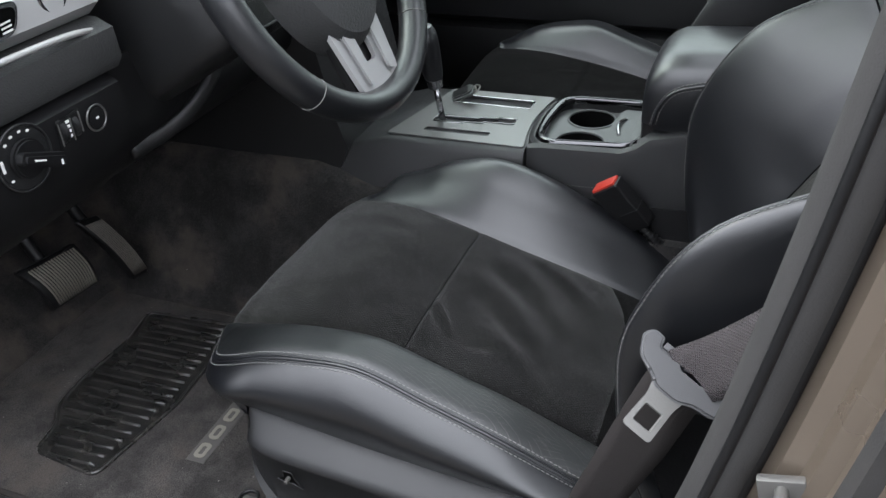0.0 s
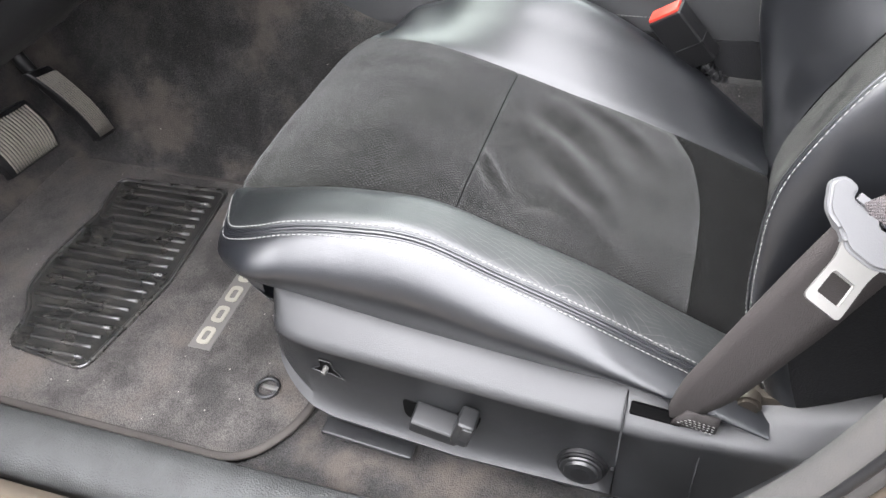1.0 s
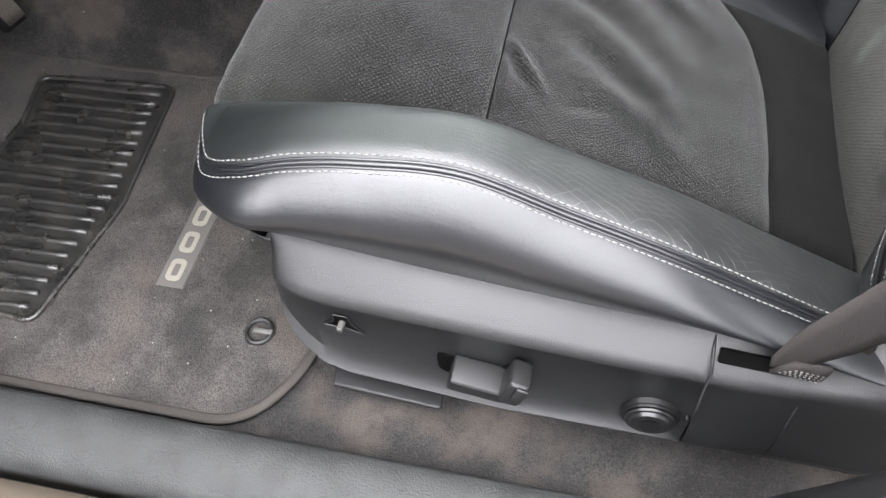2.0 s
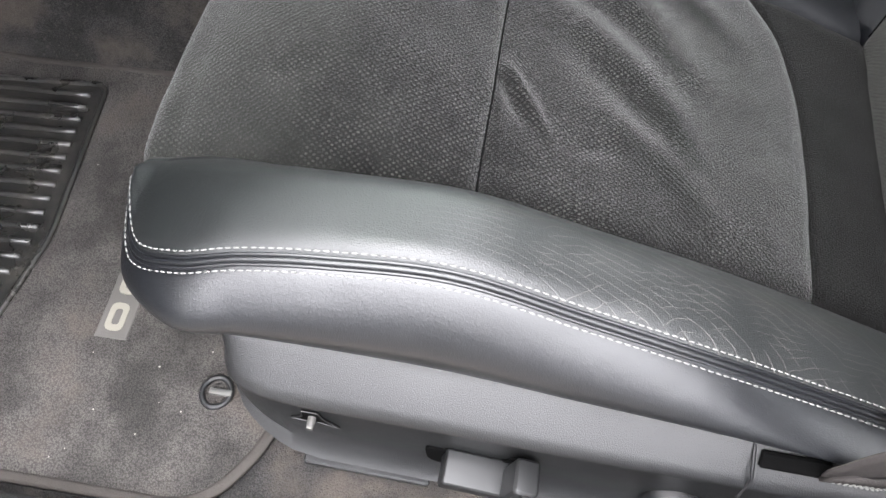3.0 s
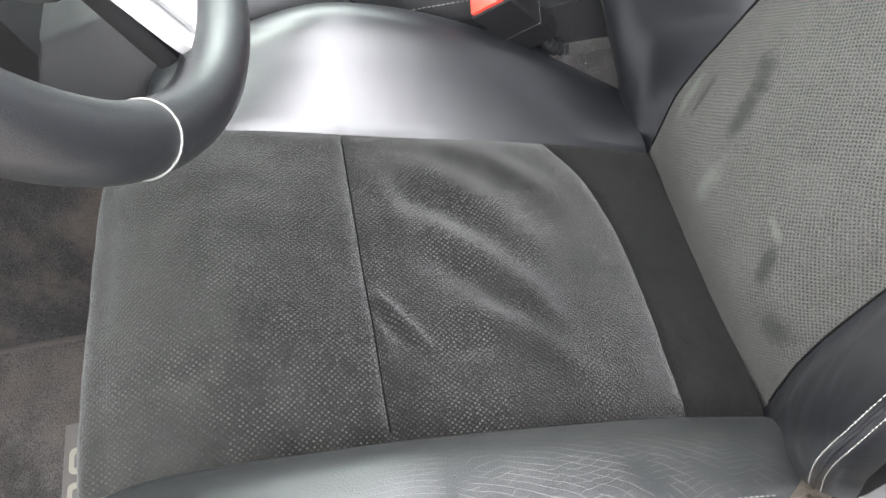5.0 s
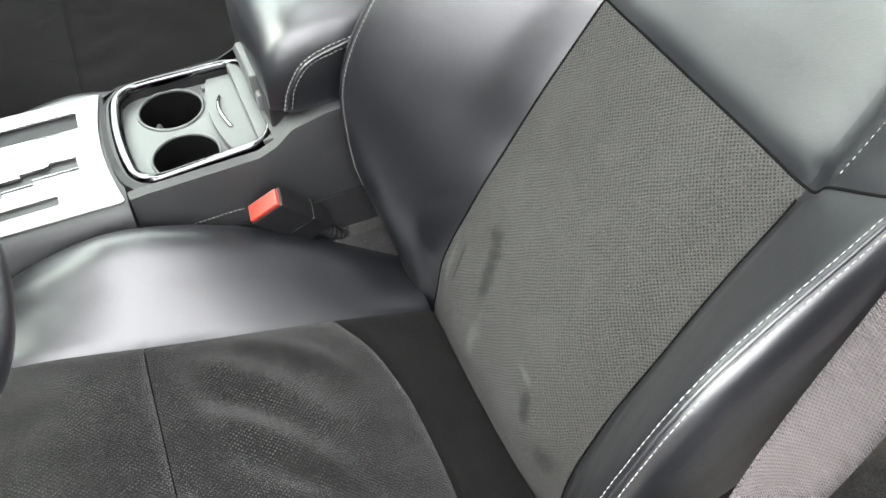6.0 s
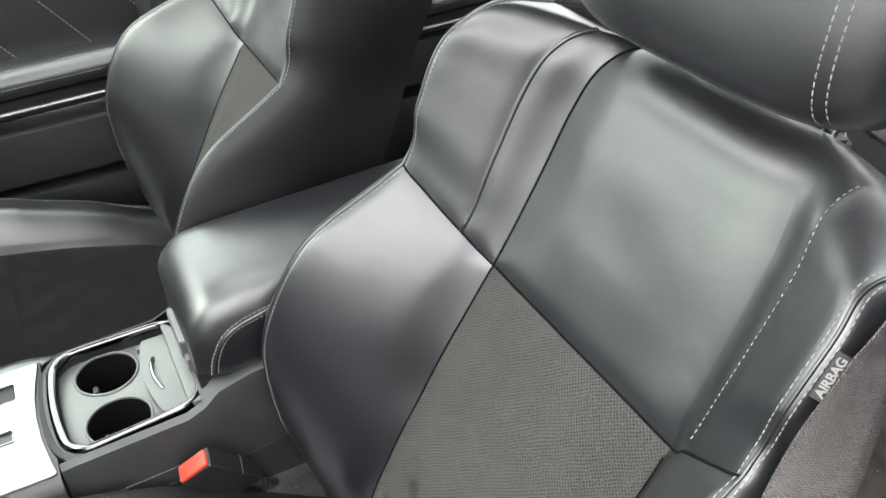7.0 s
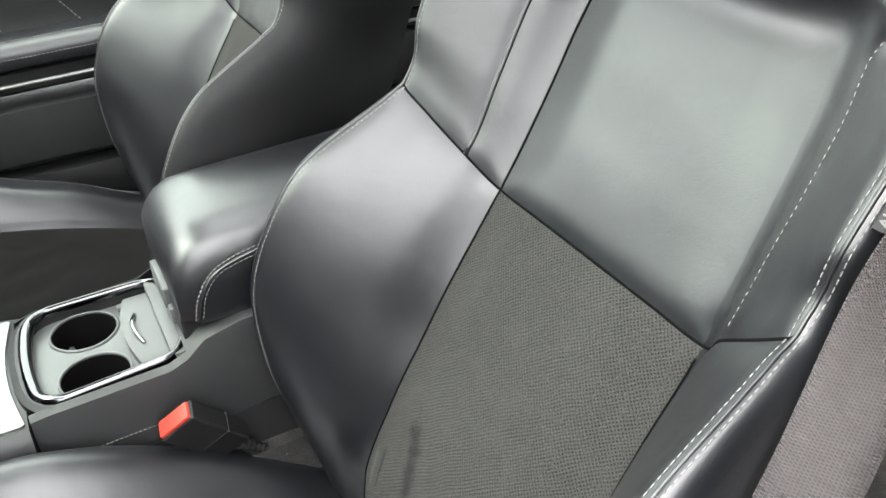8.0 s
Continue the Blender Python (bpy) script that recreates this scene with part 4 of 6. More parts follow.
        part("seam_gap", sweep([tuple(p) for p in cut], ring(.0012, 6), up=(.3, 0, 1)), SEAM, back, "dark sewn seam")
    cut = g[row(5), col(-2):col(2) + 1] + n[row(5), col(-2):col(2) + 1] * .0002
    part("seam_gap", sweep([tuple(p) for p in cut], ring(.0013, 6), up=(.3, 0, 1)), SEAM, back, "dark sewn seam")
    l3 = g[row(5), col(-2) + 1:col(2)]
    part("cross_seam", stitches(l3, n[row(5), col(-2) + 1:col(2)], .0035, .0028, .0006, -.0005), THREAD_DARK, back)
    if not worn:
        pts, ns = [], []
        side_pts = g[:, col(5):]
        for u in np.linspace(0, 1, 40):
            x, z = .707 + .158 * u, .7165 - .058 * u + .012 * math.sin(math.pi * u)
            k = np.argmin((side_pts[..., 0] - x) ** 2 + (side_pts[..., 2] - z) ** 2)
            pts.append(side_pts.reshape(-1, 3)[k])
            ns.append(n[:, col(5):].reshape(-1, 3)[k])
        pts = catmull(resample(np.array(pts), .018), 6)
        ns = np.repeat(np.mean(ns, 0)[None], len(pts), 0)
        part("top_welt", sweep([tuple(p) for p in pts + ns * .0006], ring(.0022, 7)), LEATHER, back, "rolled top seam")
        for dz in (-.0055, .0055):
            part("stitching", stitches(pts + np.array((0, 0, dz)), ns, .0043, .0013, .00062, .0012), THREAD_SOFT, back, "pale stitching")
    # rear shell
    left, right = g[:, 0], g[:, -1]
    shell = []
    for a, b in zip(left, right):
        shell.append([a, a * .7 + b * .3 + np.array((.035, 0, 0)), a * .3 + b * .7 + np.array((.035, 0, 0)), b])
    sh = np.array(shell)
    sh = np.array([catmull(r, 4) for r in sh])
    part("rear_shell", panel(sh, grid_uv(sh), 0, top, 0, sh.shape[1] - 1, not fl), PLASTIC, back, "black plastic rear shell")
    cap = np.array([g[top], g[top]])
    cap[1, :, 0] = sh[top, np.linspace(0, sh.shape[1] - 1, g.shape[1]).astype(int), 0]
    cap[1, :, 1] = sh[top, np.linspace(0, sh.shape[1] - 1, g.shape[1]).astype(int), 1]
    cap[1, :, 2] = g[top, :, 2] - .01
    part("top_cap", panel(cap, grid_uv(cap), 0, 1, 0, g.shape[1] - 1, fl), SHADE_FELT, back)
    return g, n


def build_headrest(seat, side):
    c, tilt = Vector((.822, 0, .842)), radians(-16)
    a, b, h = .052, .172, .100
    verts, faces = [], []
    NU, NV = 64, 36
    def sp(w, p):
        return math.copysign(abs(w) ** p, w)
    for i in range(NV + 1):
        v = -math.pi / 2 + math.pi * i / NV
        for j in range(NU):
            u = 2 * math.pi * j / NU
            y = b * sp(math.cos(v), .32) * sp(math.sin(u), .42)
            x = a * sp(math.cos(v), .45) * sp(math.cos(u), .62)
            z = h * sp(math.sin(v), .62)
            x -= .012 * (z / h) - .018 * (y / b) ** 2
            b_in = 1 - .10 * max(0, z / h)
            p = Vector((x, y * b_in, z)) 
            p = Matrix.Rotation(-tilt, 3, "Y") @ p
            verts.append(((c.x + p.x), side * (c.y + p.y), c.z + p.z))
    for i in range(NV):
        for j in range(NU):
            q = (i * NU + j, i * NU + (j + 1) % NU, (i + 1) * NU + (j + 1) % NU, (i + 1) * NU + j)
            faces.append(q if side > 0 else q[::-1])
    rest = part("headrest", (verts, faces), LEATHER, seat, "padded black leather headrest")
    for s in (-1, 1):
        for o in (-.0042, .0042):
            pts, ns = [], []
            for k in range(60):
                v = -1.25 + 2.5 * k / 59
                y = s * .131 + o
                yy = min(.999, abs(y) / (b * sp(math.cos(v), .32)))
                u = math.asin(yy ** (1 / .42))
                x = -a * sp(math.cos(v), .45) * sp(math.cos(u), .62)
                z = h * sp(math.sin(v), .62)
                x -= .012 * (z / h) - .018 * (y / b) ** 2
                p = Matrix.Rotation(-tilt, 3, "Y") @ Vector((x, y, z))
                pts.append((c.x + p.x, side * p.y, c.z + p.z))
                ns.append((-1, 0, .2))
            part("stitching", stitches(np.array(pts), np.array(ns, float), .0046, .0014, .00062, .0003), THREAD, rest, "pale stitching")
        post = part("post", cyl(.006, .006, .12, 16, pose(.866, side * s * .088, .735, 0, 16, 0)), CHROME, rest, "chrome headrest post")
        part("guide", join_bm(cyl(.015, .013, .014, 20, pose(.864, side * s * .088, .702, 0, 10, 0), bevel=.003), box(.848, .864, side * s * .088 - .02, side * s * .088 + .02, .694, .706, .003)), PLASTIC_DARK, rest)
    return rest


def build_seat(name, label, at, side, worn, ahead=0.0):
    seat = thing(name, label, "car seat", "front seats")
    seat.location = at
    build_cushion(seat, side, worn, ahead)
    g, n = build_back(seat, side, worn)
    build_headrest(seat, side)
    pan = part("base", box(.06, .46, -.225, .225, .03, .112, .02), PLASTIC_DARK, seat, "black seat pan")
    for s in (-1, 1):
        part("runner", join_bm(box(.12, .56, s * .20 - .016, s * .20 + .016, -.006, .022, .003), box(.12, .53, s * .20 - .010, s * .20 + .010, .02, .05, .003)), STEEL, pan, "steel seat runner")
    return seat, g, n

driver_seat, DG, DN = build_seat("driver_seat", "black leather bucket seat with perforated suede middle and pale stitching", (0, 0, 0), 1, True)
passenger_seat, PG, PN = build_seat("passenger_seat", "matching black leather front passenger seat", (-.047, .726, 0), -1, False, .045)


def loft(sections, closed=True, cap=True):
    """Joins equal rings of points into one skin."""
    verts, faces = [], []
    k = len(sections[0])
    for s in sections:
        verts += list(s)
    for i in range(len(sections) - 1):
        for j in range(k if closed else k - 1):
            faces.append((i * k + j, i * k + (j + 1) % k, (i + 1) * k + (j + 1) % k, (i + 1) * k + j))
    bm = bmesh.new()
    vs = [bm.verts.new(v) for v in verts]
    for f in faces:
        bm.faces.new([vs[i] for i in f])
    if cap and closed:
        bm.faces.new([vs[i] for i in range(k)])
        bm.faces.new([vs[(len(sections) - 1) * k + i] for i in range(k)])
    return bm


def plate(outline, holes, thick, m=None, bevel=0.0):
    """A flat plate in x, y with openings cut through it."""
    bm = bmesh.new()
    edges = []
    for loop in [outline] + holes:
        vs = [bm.verts.new((p[0], p[1], 0)) for p in loop]
        edges += [bm.edges.new((vs[i], vs[(i + 1) % len(vs)])) for i in range(len(vs))]
    bmesh.ops.triangle_fill(bm, edges=edges, use_beauty=True)
    for f in bm.faces:
        if f.normal.z < 0:
            f.normal_flip()
    geom = bmesh.ops.extrude_face_region(bm, geom=bm.faces[:])["geom"]
    for v in geom:
        if isinstance(v, bmesh.types.BMVert):
            v.co.z += thick
    if m is not None:
        bm.transform(m)
    return bm


def circle(x, y, r, n=40):
    return [(x + r * math.cos(2 * math.pi * i / n), y + r * math.sin(2 * math.pi * i / n)) for i in range(n)]


# ---- driver's seat: plastic valance with its switches ----
def build_valance():
    xs = np.concatenate([np.linspace(.064, .10, 8), np.linspace(.12, .60, 26)])
    secs = []
    for x in xs:
        u = min(1.0, max(0.0, (x - .064) / .045))
        e = math.sqrt(max(0.0, 1 - (1 - u) ** 2))
        zt = np.interp(x, [.064, .10, .2, .36, .42, .48, .60], [.208, .206, .192, .176, .176, .162, .20])
        zl = np.interp(x, [.064, .10, .3, .42, .60], [.176, .172, .153, .143, .150])
        zb = np.interp(x, [.064, .11, .25, .60], [.085, .050, .030, .022])
        zm = .5 * (zl + zb)
        zb = zm + .02 - (zm + .02 - zb) * (.35 + .65 * e)
        out = -.286 + .020 * (1 - e)
        fade = e if x < .40 else max(0.0, 1 - (x - .40) / .03)
        inset = .0060 * fade
        lo = zb + .020
        secs.append([(x, -.225, zt + .004), (x, -.252, zt + .002), (x, -.264 + .008 * (1 - e), zt - .006), (x, out + .006, zl + .010), (x, out + .0005, zl + .004), (x, out, zl - .001), (x, out + inset, zl - .007), (x, out + inset, zl * .5 + lo * .5),
                     (x, out + inset + .001, lo + .013), (x, out - .002 * fade, lo + .004), (x, out + .002, lo - .005), (x, out + .010, zb + .002), (x, -.255, zb), (x, -.225, zb + .01)])
    v = part("valance", loft(secs), PLASTIC, driver_seat, "grained black plastic side cover", angle=50)
    # flush dark patch: the slot's depth is only its colour
    part("belt_slot", box(-.022, .022, -.0058, .0058, -.003, .0016, .0012, 1, pose(.428, -.2720, .1640, 47, 5, 0)), RECESS_SHADE, v, "belt slot, a near-black patch for its shade")
    part("slot_lip", sweep([(.402, -.246, .1785), (.402, -.284, .160), (.402, -.2885, .11), (.402, -.287, .05)], ring(.0012, 6), up=(0, 0, 1)), PLASTIC_DARK, v)
    part("slot_lip", sweep([(.470, -.246, .168), (.470, -.284, .150), (.470, -.2885, .09), (.470, -.287, .05)], ring(.0010, 6), up=(0, 0, 1)), PLASTIC_DARK, v)
    # bare switch post on a star-shaped patch that paints the cut's shade
    turn = Matrix(((1, 0, 0, 0), (0, 0, -1, -.2803), (0, 1, 0, 0), (0, 0, 0, 1)))
    star = rounded([(.1135, .1500), (.1255, .1490), (.1275, .1400), (.1385, .1265), (.1240, .1330), (.1180, .1325), (.1040, .1345), (.1135, .1405)], .0015, 2)
    post = part("bare_post", prism(star, .0012, turn), RECESS_SHADE, v, "near-black patch for the shade of the empty switch hole", smooth=False)
    part("hole_lip", sweep([(x, -.2815, z) for x, z in star], ring(.0006, 6), up=(0, 1, 0), closed=True), PLASTIC, post, "scratched lip of the hole")
    part("post_pin", join_bm(cyl(.0030, .0026, .008, 12, pose(.1205, -.2845, .1405, 90), bevel=.0006), box(.1185, .1225, -.2900, -.2875, .1385, .1425, .0006)), STEEL, post, "bare metal switch pin")
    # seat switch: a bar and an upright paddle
    # flat dark plate that paints the shade round the switch
    sw = part("switch_recess", prism(rounded([(.196, .118), (.246, .108), (.262, .124), (.275, .114), (.268, .092), (.215, .086), (.198, .094)], .006), .002, Matrix(((1, 0, 0, 0), (0, 0, -1, -.2802), (0, 1, 0, 0), (0, 0, 0, 1)))), RECESS_SHADE, v, smooth=False)
    part("switch_bar", box(-.024, .024, -.011, .014, -.0095, .0095, .0035, 3, pose(.233, -.293, .105, 8, 12, 0)), SMOOTH, sw, "black seat adjusting bar")
    part("switch_paddle", join_bm(box(-.009, .009, -.013, .012, -.018, .016, .005, 3, pose(.263, -.296, .119, 0, 16, 0)), box(-.005, .005, -.014, -.010, -.006, .012, .002, 2, pose(.266, -.298, .121, 0, 16, 0))), SMOOTH, sw, "black recline paddle")
    # four-way knob
    k = part("lumbar_bezel", cyl(.0245, .023, .008, 32, pose(.372, -.2835, .079, 90), bevel=.002), PLASTIC_DARK, v)
    part("lumbar_knob", cyl(.0215, .0180, .007, 32, pose(.372, -.2895, .079, 90), bevel=.003), SMOOTH, k, "round four-way lumbar knob")
    part("knob_dimple", cyl(.008, .0095, .002, 20, pose(.372, -.2935, .079, 90), bevel=.0006), PLASTIC_DARK, k)
    part("knob_screw", cyl(.0022, .002, .004, 10, pose(.400, -.2855, .086, 90)), PLASTIC_DARK, k)
    rail = part("track_cover", box(.095, .196, -.279, -.255, .014, .021, .003, 3, pose(0, 0, .018, 0, 7, 0)), PLASTIC, v, "black seat track cover")
    mech = part("hinge_bracket", join_bm(box(.475, .545, -.248, -.226, .14, .185, .006), cyl(.012, .012, .016, 16, pose(.500, -.250, .178, 90), bevel=.003), cyl(.006, .006, .022, 12, pose(.522, -.250, .166, 90), bevel=.002)), GRIME, driver_seat, "dirty metal recliner hinge")
    return v


build_valance()


def build_airbag_tag():
    i = 5 * 16 + 19
    j = 8 * 10 - 5 * 10 - 2
    p, q = Vector(DG[i - 4, j]), Vector(DG[i + 16, j])
    along = (q - p).normalized()
    n = Vector(DN[i + 6, j]).normalized()
    n = (n - along * n.dot(along)).normalized()
    side = n.cross(along)
    if side.y > 0:
        side = -side
    c = Vector(DG[i + 6, j]) + side * .006 + n * .0018
    m = Matrix((along, n.cross(along), n)).transposed().to_4x4()
    m.translation = c
    tag = part("airbag_tag", box(-.0165, .0165, -.0048, .0048, -.0012, .0008, .0006, 1, m), PLASTIC_DARK, driver_seat, "sewn black tag with pale lettering")
    cu = bpy.data.curves.new("lettering", "FONT")
    cu.body, cu.size, cu.align_x, cu.align_y, cu.extrude = "AIRBAG", .0078, "CENTER", "CENTER", .0003
    cu.offset = .0002
    t = new("lettering_curve", cu)
    dg = bpy.context.evaluated_depsgraph_get()
    me = bpy.data.meshes.new_from_object(t.evaluated_get(dg))
    bpy.data.objects.remove(t)
    me.transform(m @ Matrix.Translation((0, 0, .0011)))
    me.materials.clear()
    me.materials.append(THREAD)
    part("lettering", me, THREAD, tag, "pale word AIRBAG")
    return tag


build_airbag_tag()

# ---- seat belt of the driver's seat ----
def ribbon(path, dirs, width, thick=.0014):
    verts, faces = [], []
    P = [Vector(p) for p in path]
    wide = width if isinstance(width, (list, tuple)) else [width] * len(P)
    for i, p in enumerate(P):
        t = (P[min(i + 1, len(P) - 1)] - P[max(i - 1, 0)]).normalized()
        d = Vector(dirs[i])
        d = (d - t * d.dot(t)).normalized()
        n = t.cross(d).normalized()
        for a, b in ((-1, -1), (-.5, -1.25), (0, -1), (.5, -1.25), (1, -1), (1, 1), (.5, 1.25), (0, 1), (-.5, 1.25), (-1, 1)):
            verts.append(p + d * (a * wide[i] / 2) + n * (b * thick / 2))
    k = 10
    for i in range(len(P) - 1):
        for j in range(k):
            faces.append((i * k + j, i * k + (j + 1) % k, (i + 1) * k + (j + 1) % k, (i + 1) * k + j))
    faces.append(tuple(range(k))[::-1])
    faces.append(tuple((len(P) - 1) * k + j for j in range(k)))
    return verts, faces


def build_belt():
    belt = thing("seat_belt", "grey-brown woven seat belt hanging beside the driver's seat", "seat belt")
    # slot axis of the tongue, the way to its steel loop, and its face
    o = Vector((.5300, -.3067, .4165))
    ax = Vector((.83, -.20, -.46)).normalized()
    dn = Vector((-.42, -.70, -.55))
    dn = (dn - ax * dn.dot(ax)).normalized()
    nn = ax.cross(dn).normalized()
    m = Matrix((ax, dn, nn)).transposed().to_4x4()
    m.translation = o
    low = smooth_path([(.4415, -.2795, .1735), (.451, -.283, .196), (.468, -.288, .240), (.496, -.2965, .318), (.516, -.3030, .378), (.5285, -.3072, .4147)], 6)
    k = len(low)
    dirs = [tuple(Vector((.75, .15, -.55)).lerp(ax, i / (k - 1))) for i in range(k)]
    # same belt as the shoulder run; shade is painted by the darker webbing
    part("lap_webbing", ribbon(low, dirs, [float(np.interp(i / (k - 1), [0, .12, .35, .65, 1], [.006, .023, .043, .050, .048])) for i in range(k)]), WEBBING_DARK, belt)
    hem = part("webbing_hem", ribbon([(.4595, -.2775, .1630), (.4610, -.2800, .1720), (.4650, -.2830, .1880)], [(1, .14, -.38)] * 3, [.038, .036, .028], .0030), WEBBING_DARK, belt, "folded sewn belt end")
    for u in (.2, .4, .6, .8):
        a, b = Vector((.4425, -.2815, .1690)).lerp(Vector((.4560, -.2860, .1850)), u), Vector((.4765, -.2780, .1560)).lerp(Vector((.4780, -.2835, .1790)), u)
        line = np.array([tuple(a.lerp(b, f)) for f in np.linspace(0, 1, 8)])
        part("hem_stitching", stitches(line, np.array([(0, -.8, .55)] * 8), .0026, .0012, .00045, .0006), THREAD_SOFT, hem)
    # inner and outer edge of the run that leans on the backrest and turns up to the pillar
    inner = smooth_path([(.5113, -.3015, .4290), (.5430, -.2875, .4430), (.5760, -.2724, .4650), (.6114, -.2590, .50), (.6423, -.2510, .54), (.6678, -.2465, .58), (.6888, -.2455, .62), (.7059, -.2475, .66), (.7210, -.2500, .70), (.750, -.264, .80), (.790, -.290, .95)], 6)
    outer = smooth_path([(.5490, -.3110, .4040), (.5790, -.3105, .4270), (.6120, -.3067, .4640), (.6411, -.3011, .50), (.6710, -.2921, .54), (.6993, -.2790, .58), (.7260, -.2640, .62), (.7490, -.2520, .66), (.7680, -.2440, .70), (.7975, -.250, .80), (.8370, -.275, .95)], 6)
    up = [tuple((Vector(a) + Vector(b)) / 2) for a, b in zip(inner, outer)]
    dirs = [tuple(Vector(b) - Vector(a)) for a, b in zip(inner, outer)]
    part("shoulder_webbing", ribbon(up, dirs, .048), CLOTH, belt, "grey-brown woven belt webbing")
    yoke = rounded([(-.045, -.010), (-.039, -.018), (-.028, -.017), (-.0275, -.009), (-.006, -.0095), (-.005, -.0065), (.014, -.0065), (.015, -.0095), (.041, -.009), (.044, .002), (.036, .010), (.018, .012), (.008, .018), (-.012, .018), (-.020, .012), (-.036, .006)], .0055)
    tongue = part("latch_tongue", prism(yoke, .0085, m @ Matrix.Translation((0, 0, -.0042)), bevel=.0022, segs=3), LATCH_GREY, belt, "grey plastic latch tongue")
    loop = plate(rounded([(-.017, .013), (.013, .013), (.0105, .024), (.0115, .055), (-.0145, .055), (-.0135, .024)], .004), [rounded([(-.0095, .031), (.0065, .031), (.0068, .048), (-.0098, .048)], .002)], .0026, m @ Matrix.Translation((0, 0, -.0013)))
    steel = part("latch_loop", loop, STEEL, tongue, "worn steel latch loop", smooth=False)
    part("loop_edge", sweep([tuple(m @ Vector((x, y, .0016))) for x, y in rounded([(-.0095, .031), (.0065, .031), (.0068, .048), (-.0098, .048)], .002)], ring(.0009, 6), up=tuple(nn), closed=True), STEEL, steel)
    part("yoke_bar", box(-.026, .041, -.015, -.0095, -.0042, -.0010, .0012, 2, m), LATCH_GREY, tongue)
    return belt


build_belt()


def build_buckle():
    b = thing("belt_buckle", "black seat belt buckle with a red release button", "belt buckle")
    top = Vector((.368, .2331, .2874))
    ax, wide = Vector((-.640, -.090, .760)).normalized(), Vector((.740, -.271, .611))
    low = top - ax * .078
    wide = (wide - ax * wide.dot(ax)).normalized()
    th = ax.cross(wide).normalized()
    m = Matrix((wide, th, ax)).transposed().to_4x4()
    m.translation = top
    body = part("body", box(-.0235, .0235, -.0125, .0125, -.084, -.001, .005, 3, m), PLASTIC_DARK, b, "black plastic buckle shell")
    part("release_button", box(-.0205, .0205, -.0105, .0095, -.010, .0022, .0022, 2, m), RED, b, "red release button")
    part("button_mark", box(-.006, .006, -.0112, -.0100, -.008, -.004, .0004, 1, m), RED, b)
    part("seam", box(-.0239, .0239, -.0129, .0129, -.052, -.0512, .0003, 1, m), PLASTIC, body)
    stalk = smooth_path([tuple(low + ax * .002), (.437, .238, .210), (.456, .240, .192), (.474, .242, .172), (.490, .243, .14)], 8)
    part("stalk", sweep(stalk, ring(.0070, 10, .8)), PLASTIC_DARK, b, "ribbed black stalk")
    for i in range(2, len(stalk) - 4, 2):
        p, q = Vector(stalk[i]), Vector(stalk[i + 1])
        mm = (q - p).to_track_quat("Z", "Y").to_matrix().to_4x4()
        mm.translation = p
        part("stalk_rib", cyl(.0080, .0080, .0024, 14, mm, bevel=.0008), PLASTIC, b)
    # lining over the tunnel side, its colour darkened for the deep gap
    ys = np.linspace(.165, .282, 11)
    over = [[(x, y, floor_height(x, y) + .004 + .002 * math.sin(x * 60 + y * 40)) for y in ys] + [(x, y, floor_height(x, y) - .006) for y in ys[::-1]] for x in np.linspace(.32, .66, 12)]
    part("felt_flap", loft(over), SHADE_FELT, b, "dark felt lining under the stalk, with the gap's shade in its colour")
    return b


build_buckle()

